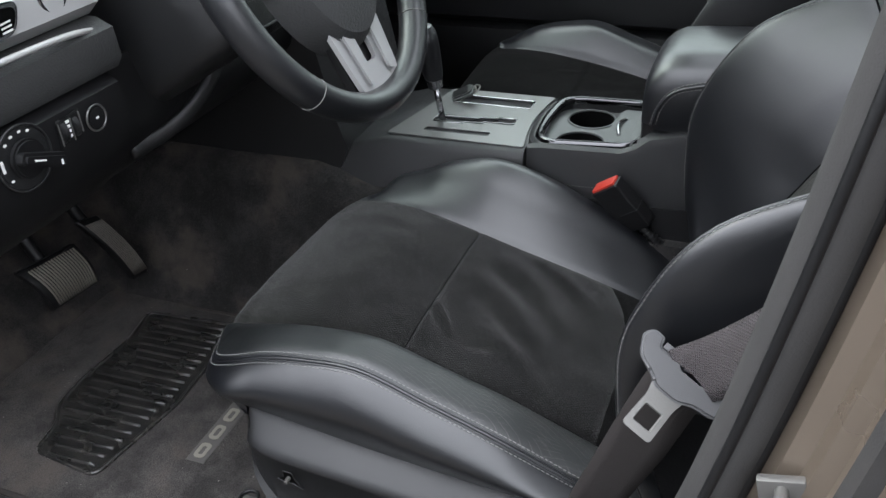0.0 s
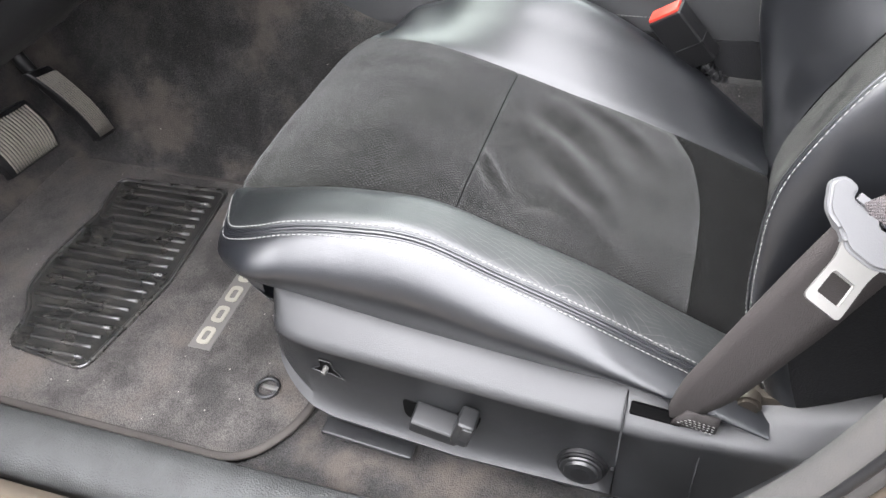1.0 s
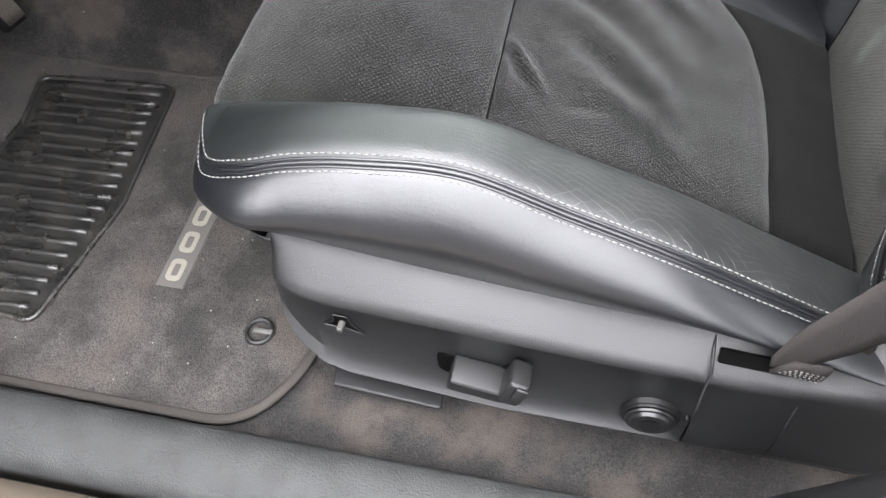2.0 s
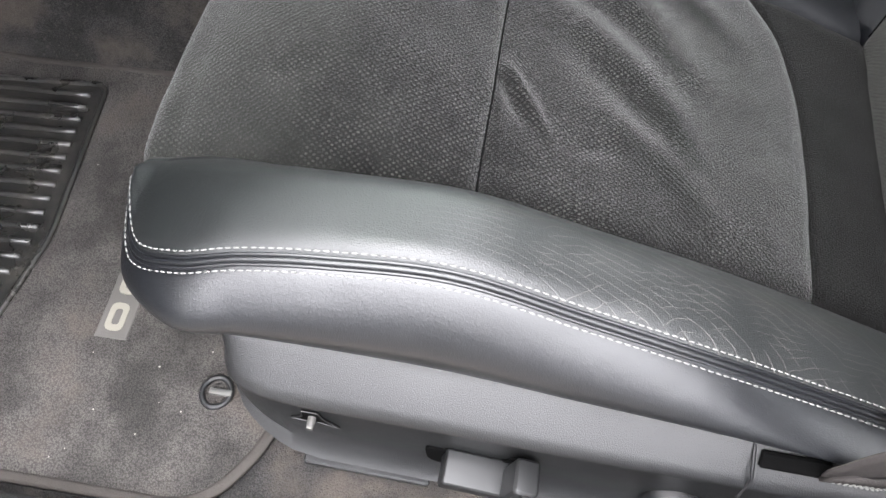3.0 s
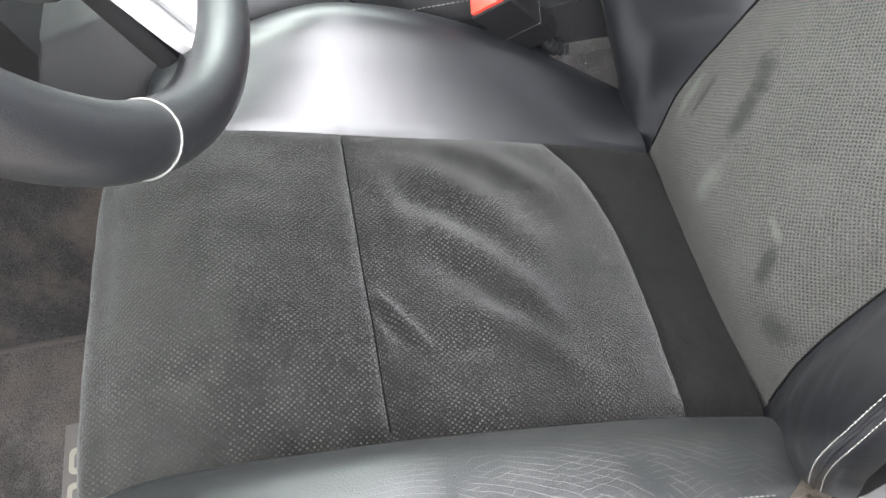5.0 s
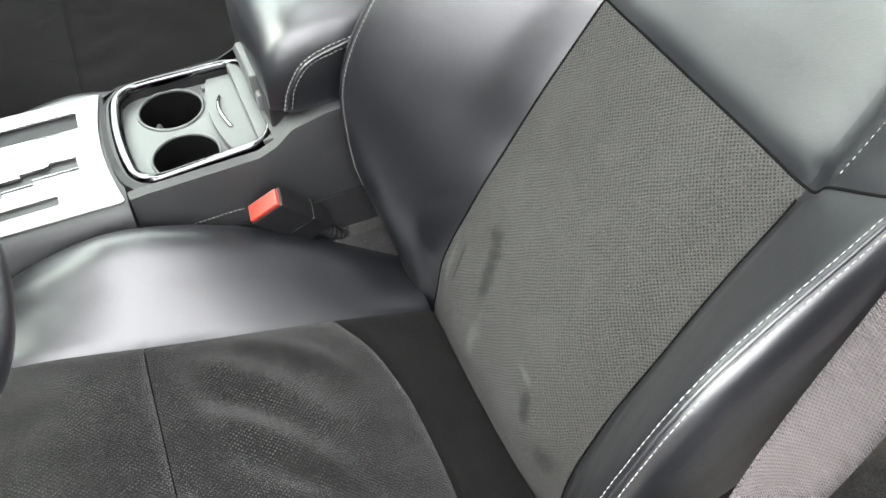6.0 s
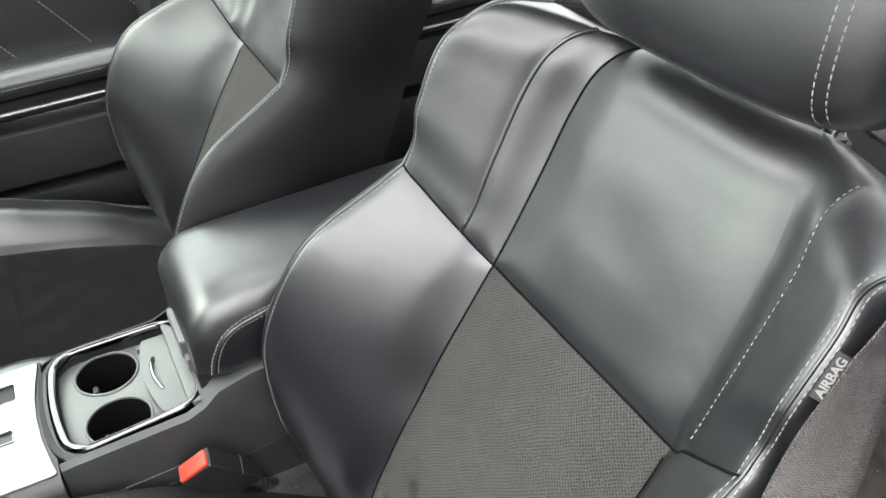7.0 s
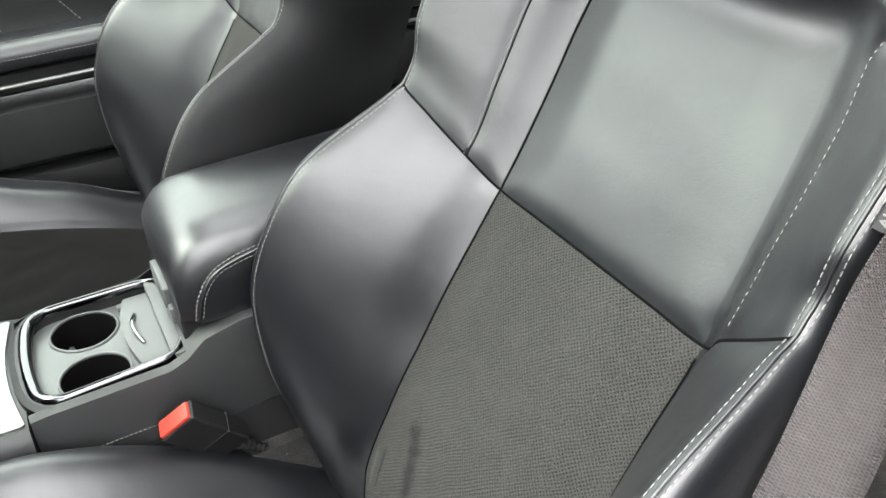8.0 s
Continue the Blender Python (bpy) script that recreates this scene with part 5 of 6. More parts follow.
# ---- floor mat ----
def build_mat():
    mat = thing("floor_mat", "worn charcoal carpet floor mat with a rubber heel pad", "floor mat")
    out = rounded([(-.70, -.318), (.018, -.322), (.062, -.255), (.066, .122), (-.235, .124), (-.330, .117), (-.42, .150), (-.505, .137), (-.60, .062), (-.70, .06)], .045, 8)
    part("carpet", prism(out, .007, Matrix.Translation((0, 0, -.0065)), bevel=.0025), MAT, mat, "flattened dusty carpet pile")
    part("bound_edge", sweep([(x, y, .0004) for x, y in out], [(-.0045, -.003), (-.0042, .0008), (-.002, .0016), (.002, .0016), (.0046, .0004), (.005, -.004)], closed=True), BINDING, mat, "sewn carpet edge binding")
    pad = rounded([(-.392, .083), (-.217, .094), (-.200, -.10), (-.224, -.258), (-.338, -.247), (-.350, -.190), (-.376, -.160), (-.384, -.10), (-.376, .005)], .014, 5)
    pd = part("heel_pad", prism(pad, .003, Matrix.Translation((0, 0, .0004)), bevel=.001), RUBBER, mat, "ribbed black rubber heel pad")
    part("pad_rim", sweep([(x, y, .0032) for x, y in pad], ring(.0032, 8), closed=True), RUBBER, pd)
    n = 20
    for i in range(n):
        y = .073 - i * .0168
        x0 = np.interp(y, [-.25, -.19, -.16, -.10, .005, .083], [-.325, -.340, -.364, -.372, -.364, -.380])
        x1 = np.interp(y, [-.25, -.10, .083], [-.236, -.214, -.230])
        pts = [(x0 + (x1 - x0) * k / 8, y + .004 * (k / 8), .0045 + .0004 * math.sin(k * 2.1 + i)) for k in range(9)]
        part("rib", sweep(pts, ring(.0036, 8, .75)), RUBBER, pd)
    strip = part("label_strip", box(-.121, -.091, -.191, .02, .0003, .0022, .0008, 1), LABEL, mat, "grey woven label strip")
    for k in range(5):
        y = -.170 + k * .037
        bm = plate(rounded([(-.115, y - .014), (-.098, y - .014), (-.098, y + .014), (-.115, y + .014)], .007), [rounded([(-.110, y - .008), (-.103, y - .008), (-.103, y + .008), (-.110, y + .008)], .003)], .0010, Matrix.Translation((0, 0, .0022)))
        part("label_shape", bm, LABEL_PRINT, strip, "pale plain shape", smooth=False)
    a = [(.004 + .0125 * math.cos(t), -.226 + .0135 * math.sin(t), .004) for t in np.linspace(0, 2 * math.pi, 25)[:-1]]
    part("eyelet", sweep(a, ring(.0026, 8), closed=True), PLASTIC, mat, "black plastic fixing eyelet")
    part("eyelet_hook", box(-.002, .018, -.229, -.223, .003, .007, .0015), STEEL, mat)
    return mat


build_mat()

# ---- pedals ----
def build_pedal(name, label, corners, ribs):
    """corners: lower left, lower right, upper right, upper left of the pad."""
    p = thing(name, label, "pedal")
    c = [Vector(v) for v in corners]
    n = (c[1] - c[0]).cross(c[3] - c[0]).normalized()
    if n.x < 0:
        n = -n
    secs = []
    for i in range(9):
        u = i / 8
        a, b = c[0].lerp(c[3], u), c[1].lerp(c[2], u)
        bow = n * (.010 * math.sin(math.pi * u))
        e = .0035 if i in (0, 8) else 0.0
        secs.append([a + bow - n * .010, a + bow - n * e * .5, a.lerp(b, .06) + bow + n * (.003 - e), b.lerp(a, .06) + bow + n * (.003 - e), b + bow - n * e * .5, b + bow - n * .010])
    pad = part("pad", loft(secs), PLASTIC_DARK, p, "black rubber pad frame")
    for k in range(ribs):
        f = .10 + .80 * k / (ribs - 1)
        pts = []
        for i in range(7):
            u = .06 + .88 * i / 6
            a, b = c[0].lerp(c[3], u), c[1].lerp(c[2], u)
            pts.append(tuple(a.lerp(b, f) + n * (.0042 + .010 * math.sin(math.pi * u))))
        # bars paler than the pad, painting the light they catch
        part("tread_bar", sweep(pts, ring((c[1] - c[0]).length / ribs * .30, 6), up=tuple(n)), PEDAL, pad)
    mid = (c[2] + c[3]) / 2
    part("arm", sweep(smooth_path([tuple((c[0] + c[1] + c[2] + c[3]) / 4 - n * .012), tuple(mid - n * .02 + Vector((-.01, 0, .03))), tuple(mid + Vector((-.09, .0, .20)))], 6), ring(.010, 8)), PLASTIC_DARK, p, "black pedal arm")
    return p


build_pedal("brake_pedal", "wide brake pedal with a ribbed rubber pad", [(-.400, -.088, .128), (-.400, .006, .118), (-.425, .004, .188), (-.425, -.108, .204)], 17)
build_pedal("accelerator_pedal", "long narrow accelerator pedal with ribbed rubber", [(-.402, .080, .074), (-.402, .116, .068), (-.432, .072, .200), (-.432, .030, .210)], 9)


def build_footrest():
    f = thing("footrest", "black rubber footrest beside the pedals", "footrest")
    part("block", prism(rounded([(-.66, -.32), (-.455, -.305), (-.452, -.255), (-.49, -.205), (-.66, -.19)], .03), .03, Matrix.Translation((0, 0, -.004)), bevel=.008), RUBBER, f)
    part("rim", sweep([(x, y, .024) for x, y in rounded([(-.66, -.31), (-.465, -.295), (-.464, -.258), (-.498, -.215), (-.66, -.20)], .03)], ring(.003, 8), closed=True), PLASTIC, f)
    return f


build_footrest()

# ---- centre console ----
CON_Y = .371      # its middle


def mirrored(y):
    return 2 * CON_Y - y


def build_console():
    con = thing("center_console", "black console with silver shift plate, cup holders and padded armrest", "console")
    # body ahead of the cup holders
    secs = []
    for x in np.linspace(-.42, .238, 24):
        zb = np.interp(x, [-.42, -.33, 0, .238], [.262, .246, .205, .16])
        zt = np.interp(x, [-.42, -.33, -.04, .01, .238], [.275, .268, .292, .3075, .3085])
        yb = np.interp(x, [-.42, 0, .238], [.232, .230, .240])
        yt = np.interp(x, [-.42, -.1, .0, .238], [.245, .253, .262, .264])
        half = [(yb, zb), (yb + .004, zb + (zt - zb) * .35), (yt - .004, zt - .014), (yt, zt - .005), (yt + .006, zt)]
        secs.append([(x, y, z) for y, z in half] + [(x, mirrored(y), z) for y, z in half[::-1]])
    body = part("front_body", loft(secs), PLASTIC, con, "grained black vinyl console side", angle=40)
    part("tunnel_carpet", loft([[(x, .215, .02), (x, .232, .20), (x, mirrored(.232), .20), (x, mirrored(.215), .02)] for x in (-.45, .0, .5, .8)]), CARPET, con)
    # rear body
    secs = []
    for x in list(np.linspace(.240, .40, 9)) + list(np.linspace(.42, .86, 12)):
        zt = np.interp(x, [.24, .26, .39, .412, .43, .86], [.312, .317, .322, .340, .356, .372])
        sw = .004 * math.exp(-((x - .24) / .012) ** 2)
        half = [(.259 + sw, .10), (.260 + sw, .20), (.2622 + sw, .258), (.2642 + sw, .268), (.268 + sw, zt - .016), (.271 + sw, zt - .003), (.2795 + sw, zt + .001)]
        secs.append([(x, y, z) for y, z in half] + [(x, mirrored(y), z) for y, z in half[::-1]])
    # leave the well of the cup holders open: the top skin is a frame
    rear = loft(secs)
    rear.normal_update()
    drop = [f for f in rear.faces if all(v.co.x < .401 for v in f.verts) and abs(f.normal.z) > .8 and all(v.co.z > .30 for v in f.verts) and (max(v.co.y for v in f.verts) - min(v.co.y for v in f.verts)) > .1]
    bmesh.ops.delete(rear, geom=drop, context="FACES")
    part("rear_body", rear, PLASTIC, con, "grained black console body with a sewn line", angle=40)
    line = smooth_path([(.250, .2622, .2600), (.30, .2632, .2615), (.37, .2642, .2635), (.41, .266, .270), (.437, .2672, .287), (.448, .268, .31)], 8)
    part("sewn_line", stitches(np.array(line), np.array([(0, -1, .1)] * len(line), float), .0036, .0012, .0006), THREAD_SOFT, con)
    # shift plate with its gates
    out = rounded([(.012, .272), (.236, .272), (.231, .300), (.226, .335), (.2245, CON_Y), (.226, mirrored(.335)), (.231, mirrored(.300)), (.236, mirrored(.272)), (.055, mirrored(.272))], .006)
    gate = [(.068, .331), (.118, .331), (.118, .338), (.150, .338), (.150, .345), (.198, .345), (.198, .366), (.168, .366), (.168, .360), (.138, .360), (.138, .354), (.068, .354)]
    near = rounded([(.066, .2935), (.172, .2955), (.172, .3095), (.066, .3075)], .003)
    far = rounded([(.074, .413), (.207, .413), (.207, .445), (.074, .445)], .004)
    sp = part("shift_plate", plate(out, [gate, near, far], .003, pose(0, 0, .3085)), SATIN, con, "brushed silver shift plate", smooth=False)
    # floor below the gates, darkened by colour for their shade
    part("gate_floor", box(.060, .212, .288, .448, .292, .3015, .001), RECESS_SHADE, sp)
    part("gate_rim", sweep([(x, y, .3116) for x, y in gate], ring(.0014, 6), closed=True), CHROME, sp)
    part("gate_rim", sweep([(x, y, .3116) for x, y in far], ring(.0012, 6), closed=True), CHROME, sp)
    for k, x in enumerate((.085, .112, .140, .160)):
        part("gear_mark", box(x - .003, x + .003, .3005, .3052, .3016, .3022, .0002, 1), LATCH_GREY, sp)
    part("tray_liner", box(.085, .203, .4215, .4385, .3017, .3040, .001), RUBBER, sp)
    part("gate_step", box(.150, .194, .351, .362, .3016, .3062, .001), PLASTIC, sp)
    # cup holder well
    top_out = rounded([(.256, .284), (.404, .291), (.404, mirrored(.291)), (.256, mirrored(.284))], .030, 8)
    bow = [(x - .012 * math.exp(-((x - .254) / .03) ** 2) * (1 - ((y - CON_Y) / .095) ** 2), y) for x, y in resample(np.array(top_out + top_out[:1]), .006)[:-1]]
    secs, k = [], len(bow)
    for i, (x, y) in enumerate(bow):
        t = Vector((bow[(i + 1) % k][0] - bow[i - 1][0], bow[(i + 1) % k][1] - bow[i - 1][1])).normalized()
        o = Vector((t.y, -t.x))
        front = math.exp(-((x - .244) / .022) ** 2)
        w, z = .0042 + .0050 * front, np.interp(x, [.24, .26, .39, .412], [.315, .319, .324, .332])
        secs.append([(x + o.x * w * a, y + o.y * w * a, z + b) for a, b in ((-1.0, -.006), (-.9, .0005), (-.5, .0032), (.1, .0042), (.6, .0026 - .002 * front), (1.0, -.002 - .005 * front), (1.12, -.006 - .003 * front), (1.12, -.014))])
    part("chrome_rim", loft(secs + secs[:1], cap=False), DARK_CHROME, con, "chrome surround of the cup holders", angle=60)
    # vinyl shoulder round the front of the surround
    part("front_shoulder", loft([[(x - .010 - .004, y, .300), (x - .012, y, .3135), (x - .005, y, .3175), (x + .004, y, .3165), (x + .006, y, .300)] for x, y in ((.2545 - .0135 * (1 - (v / .095) ** 2) ** .8 + .014 * (abs(v) / .095) ** 6, CON_Y + v) for v in np.linspace(-.094, .094, 25))]), PLASTIC, con, "curved black vinyl shoulder")
    well = [(.333 + (x - .333) * .945, CON_Y + (y - CON_Y) * .955) for x, y in bow]
    holes = [circle(.309, .3265, .0365), circle(.309, .4155, .0365)]
    tray = part("cup_tray", plate(well, holes, .003, pose(0, 0, .300)), SILVER_GREY, con, "silver grey cup tray", smooth=False)
    wall = [[(x, y, .303) for x, y in well], [(.333 + (x - .333) * .97, CON_Y + (y - CON_Y) * .975, .3200) for x, y in bow]]
    part("well_wall", loft(wall, cap=False), PLASTIC_DARK, con)
    for cy in (.3265, .4155):
        bm = bmesh.new()
        rings = [(.0365, .3015), (.0345, .297), (.033, .24), (.030, .232), (.0, .231)]
        loops = []
        for r, z in rings:
            if r == 0:
                loops.append([bm.verts.new((.309, cy, z))])
            else:
                loops.append([bm.verts.new((.309 + r * math.cos(2 * math.pi * i / 40), cy + r * math.sin(2 * math.pi * i / 40), z)) for i in range(40)])
        for a, b in zip(loops[:-1], loops[1:]):
            for i in range(40):
                if len(b) == 1:
                    bm.faces.new((a[i], a[(i + 1) % 40], b[0]))
                else:
                    bm.faces.new((a[i], a[(i + 1) % 40], b[(i + 1) % 40], b[i]))
        # the well's inner shade is put into its near-black skin
        cup = part("cup_holder", bm, RECESS_SHADE, con, "deep cup well, its shade in the near-black colour")
        part("cup_rim", sweep([(.309 + .0375 * math.cos(t), cy + .0375 * math.sin(t), .3035) for t in np.linspace(0, 2 * math.pi, 41)[:-1]], ring(.0018, 8), closed=True), SILVER_GREY, cup, "pale raised rim")
        part("cup_spring", box(.287, .294, cy - .006, cy + .006, .245, .285, .003, 2), PLASTIC, cup)
    # small lidded tray behind the cups
    lid_out = [(.3585 - .0105 * (1 - ((k - 10) / 10) ** 2), .312 + k * .0118) for k in range(21)] + [(.388, .548 - .0), (.388, .312)]
    lid_out = [(x, CON_Y + (y - .430) * .60) for x, y in lid_out]
    lid = part("tray_lid", prism(lid_out, .012, pose(0, 0, .3025, 0, 0, 0), bevel=.0015), SILVER_GREY, con, "silver grey sliding lid")
    part("lid_handle", sweep(smooth_path([(.3655, CON_Y - .030, .3155), (.361, CON_Y - .015, .3185), (.3595, CON_Y, .3192), (.361, CON_Y + .015, .3185), (.3655, CON_Y + .030, .3155)], 6), ring(.0022, 8)), CHROME, lid, "chrome finger pull")
    part("rear_ledge", box(.386, .418, CON_Y - .082, CON_Y + .082, .300, .326, .004, 2, ), SILVER_GREY, con)
    for cy in (.3045, .4375):
        part("clip", box(.350, .360, cy - .005, cy + .005, .302, .309, .002), SILVER_GREY, con)
    return con


build_console()


def build_armrest():
    arm = thing("armrest", "padded black leather armrest lid with pale stitching", "armrest")
    W = .094
    secs = []
    for x in [.404, .407, .413, .424, .44, .47, .52, .60, .70, .78, .82, .83]:
        u = min(1.0, (x - .400) / .055)
        e = math.sqrt(max(0.0, 1 - (1 - u) ** 2))
        end = 1.0 if x < .80 else .9
        z1 = .385 + .078 * (e ** .8) * end + .012 * max(0, min(1, (x - .45) / .3))
        z0 = .356 if x > .42 else .362
        w = W - .014 * (1 - e)
        s = []
        for k in range(17):
            a = math.pi * k / 16
            c, sn = math.cos(a), math.sin(a)
            s.append((x, CON_Y - w * math.copysign(abs(c) ** .42, c), z0 + .012 + (z1 - z0 - .012) * (abs(sn) ** .50)))
        s = [(x, CON_Y - w + .004, z0)] + s + [(x, CON_Y + w - .004, z0)]
        secs.append(s)
    lid = part("pad", loft(secs), LEATHER, arm, "shiny worn black leather pad", angle=60)
    for o, m in ((0.0, THREAD_SOFT), (.008, THREAD_SOFT)):
        p = smooth_path([(.417 + o, CON_Y - W - .0005, .366), (.424 + o, CON_Y - W - .0015, .392), (.442 + o, CON_Y - W - .0015, .418 - o * .5), (.475 + o, CON_Y - W - .0005, .431 - o), (.54, CON_Y - W + .0008, .4385 - o), (.68, CON_Y - W + .0008, .447 - o)], 8)
        part("stitching", stitches(np.array(p), np.array([(0, -1, .25)] * len(p), float), .0042, .0014, .0007), m, lid)
    p = smooth_path([(.417 + .004, CON_Y - W - .001, .366), (.428, CON_Y - W - .002, .392), (.446, CON_Y - W - .002, .416), (.479, CON_Y - W - .001, .427), (.54, CON_Y - W + .0004, .4345), (.68, CON_Y - W + .0004, .443)], 8)
    part("welt", sweep(p, ring(.0022, 6)), LEATHER, lid)
    p = smooth_path([(.47, CON_Y + W * .92, .441), (.56, CON_Y + W * .92, .446), (.70, CON_Y + W * .92, .452)], 8)
    part("stitching", stitches(np.array(p), np.array([(0, .4, .9)] * len(p), float), .0042, .0018, .0007, .0008), THREAD_SOFT, lid)
    part("front_skirt", box(.4035, .44, CON_Y - .078, CON_Y + .078, .322, .375, .006, 3), PLASTIC_DARK, arm)
    part("latch", box(.3965, .408, CON_Y - .030, CON_Y + .040, .346, .374, .004, 3), SILVER_GREY, arm, "silver grey latch button")
    part("latch_foot", box(.3985, .407, CON_Y - .045, CON_Y - .031, .336, .356, .003, 2), LATCH_GREY, arm)
    return arm


build_armrest()


def build_lever():
    g = thing("gear_lever", "black leather gear lever with a chrome collar", "gear lever")
    a, b = Vector((.080, .345, .302)), Vector((.072, .338, .372))
    ax = (b - a).normalized()
    m = ax.to_track_quat("Z", "Y").to_matrix().to_4x4()
    m.translation = b
    part("shaft", sweep([tuple(a), tuple(a.lerp(b, .5)), tuple(b)], [(.004 * math.cos(t), .0055 * math.sin(t)) for t in np.linspace(0, 2 * math.pi, 13)[:-1]], up=(1, 0, 0)), CHROME, g)
    part("collar", cyl(.012, .0135, .018, 24, m @ pose(0, 0, .002), bevel=.002), CHROME, g, "chrome collar")
    rings = [(.0145, .010), (.0165, .018), (.0180, .035), (.0192, .055), (.0200, .072), (.0185, .086), (.0135, .095), (.005, .0985)]
    secs = [[tuple(m @ Vector((r * math.cos(t) * 1.15, r * math.sin(t) * .95, z))) for t in np.linspace(0, 2 * math.pi, 21)[:-1]] for r, z in rings]
    part("knob", loft(secs), LEATHER, g, "dark leather knob")
    part("button", cyl(.005, .005, .006, 14, m @ pose(-.014, .008, .076, 0, 90, 0), bevel=.001), CHROME, g)
    k = thing("key_fob", "silver and black key fob lying in the tray slot", "key fob")
    mm = pose(.088, .428, .318, 18, -24, 10) @ Matrix.Scale(.82, 4)
    part("shell", prism(rounded([(-.026, -.015), (.022, -.017), (.026, 0), (.022, .017), (-.026, .015)], .009), .013, mm, bevel=.004), SILVER_GREY, k)
    part("key_ring", sweep([tuple(mm @ Vector((.028 + .010 * math.cos(t), .010 * math.sin(t), .006))) for t in np.linspace(0, 2 * math.pi, 17)[:-1]], ring(.0016, 6), closed=True), STEEL, k)
    part("back_pad", prism(rounded([(-.020, -.010), (.014, -.011), (.014, .011), (-.020, .010)], .005), .0015, mm @ Matrix.Translation((0, 0, .0128)), bevel=.0005), PLASTIC_DARK, k)
    part("hook", box(.024, .030, -.005, .005, .003, .010, .002, 2, mm), STEEL, k)


build_lever()

# ---- steering wheel and column ----
WHEEL_AT, WHEEL_TILT = Vector((.078, 0, .660)), 25.0


def build_wheel():
    w = thing("steering_wheel", "black leather steering wheel with silver lower spokes", "steering wheel")
    a = radians(WHEEL_TILT)
    up, out, side = Vector((-math.sin(a), 0, math.cos(a))), Vector((math.cos(a), 0, math.sin(a))), Vector((0, 1, 0))
    m = Matrix((side, up, out)).transposed().to_4x4()
    m.translation = WHEEL_AT
    R = .184
    path = [tuple(m @ Vector((R * math.sin(t), -R * math.cos(t), 0))) for t in np.linspace(0, 2 * math.pi, 97)[:-1]]
    rim = part("rim", sweep(path, [(.0165 * math.cos(t), .0185 * math.sin(t)) for t in np.linspace(0, 2 * math.pi, 19)[:-1]], up=tuple(out), closed=True), LEATHER, w, "worn black leather rim")
    for ang in (-46, 46, -105, 105):
        t = radians(ang)
        c = m @ Vector((R * math.sin(t), -R * math.cos(t), 0))
        rad = (c - WHEEL_AT).normalized()
        pts = [tuple(c + (rad * math.cos(p) * .0167 + out * math.sin(p) * .0187)) for p in np.linspace(0, 2 * math.pi, 25)[:-1]]
        part("rim_seam", sweep(pts, ring(.0006, 6), up=tuple(rad.cross(out)), closed=True), THREAD_SOFT, rim, "pale seam round the rim")
    hub = []
    for r, z in ((.100, -.030), (.098, -.004), (.088, .012), (.060, .022), (.02, .026)):
        hub.append([tuple(m @ Vector((r * math.sin(t) * .92, r * math.cos(t) * (1.2 if math.cos(t) < 0 else .70), z))) for t in np.linspace(0, 2 * math.pi, 37)[:-1]])
    part("airbag_cover", loft(hub), SOFT_DASH, w, "soft black hub cover")
    # lower spoke: a silver U with an open middle
    def flat(points, z, depth, bevel=.002, mat=SATIN, name="spoke", label=""):
        return part(name, prism(points, depth, m @ Matrix.Translation((0, 0, z)), bevel=bevel), mat, w, label)
    spoke_out = rounded([(-.060, -.055), (-.046, -.160), (-.036, -.174), (.036, -.174), (.046, -.160), (.060, -.055)], .012)
    hole = rounded([(-.013, -.080), (-.012, -.138), (.012, -.138), (.013, -.080)], .006)
    part("lower_spoke", plate(spoke_out, [hole], .006, m @ Matrix.Translation((0, 0, -.006))), SILVER_TRIM, w, "satin silver lower spoke", smooth=False)
    for s in (-1, 1):
        flat(rounded([(s * .018, -.062), (s * .017, -.158), (s * .033, -.164), (s * .048, -.062)], .006), -.001, .006, .003, SILVER_TRIM, "spoke_blade", "silver spoke blade")
        flat(rounded([(s * .055, -.03), (s * .165, -.02), (s * .165, .03), (s * .055, .035)], .012), -.012, .014, .005, PLASTIC_DARK, "side_spoke", "black side spoke with switches")
        for k in range(3):
            flat(rounded([(s * (.085 + .022 * k) - .008, -.010), (s * (.085 + .022 * k) + .008, -.010), (s * (.085 + .022 * k) + .008, .012), (s * (.085 + .022 * k) - .008, .012)], .004), .002, .003, .001, PLASTIC, "switch")
        flat([(s * .080, -.018), (s * .150, -.013), (s * .150, -.016), (s * .080, -.021)], .001, .002, 0, CHROME, "switch_trim")
    part("spoke_back", box(-.045, .045, -.165, -.05, -.022, -.009, .004, 2, m), PLASTIC_DARK, w)
    # column shroud
    col = thing("steering_column", "black plastic steering column shroud", "steering column")
    secs = []
    for k in range(8):
        d = -.085 - .026 * k
        g = 1.0 - .10 * max(0, 1 - k)
        w2, hu, hd = .100 * g, .075 * g, (.060 + .003 * k) * g
        pts = []
        for t in np.linspace(0, 2 * math.pi, 33)[:-1]:
            c, s = math.cos(t), math.sin(t)
            pts.append(tuple(m @ Vector((w2 * math.copysign(abs(c) ** .35, c), (hu if s > 0 else hd) * math.copysign(abs(s) ** .35, s), d))))
        secs.append(pts)
    part("shroud", loft(secs), PLASTIC, col, "smooth black shroud", angle=50)
    part("shroud_edge", sweep(secs[0], ring(.0022, 6), up=tuple(out), closed=True), PLASTIC, col)
    st = [Vector((-.07, -.050, .56)), Vector((-.05, -.057, .553)), Vector((-.035, -.063, .549))]
    pts = smooth_path([tuple(p) for p in st], 5)
    lev = part("tilt_lever", sweep(pts, ring(.006, 10)), PLASTIC_DARK, col, "short black lever")
    e = bmesh.new()
    bmesh.ops.create_uvsphere(e, u_segments=16, v_segments=10, radius=.0125)
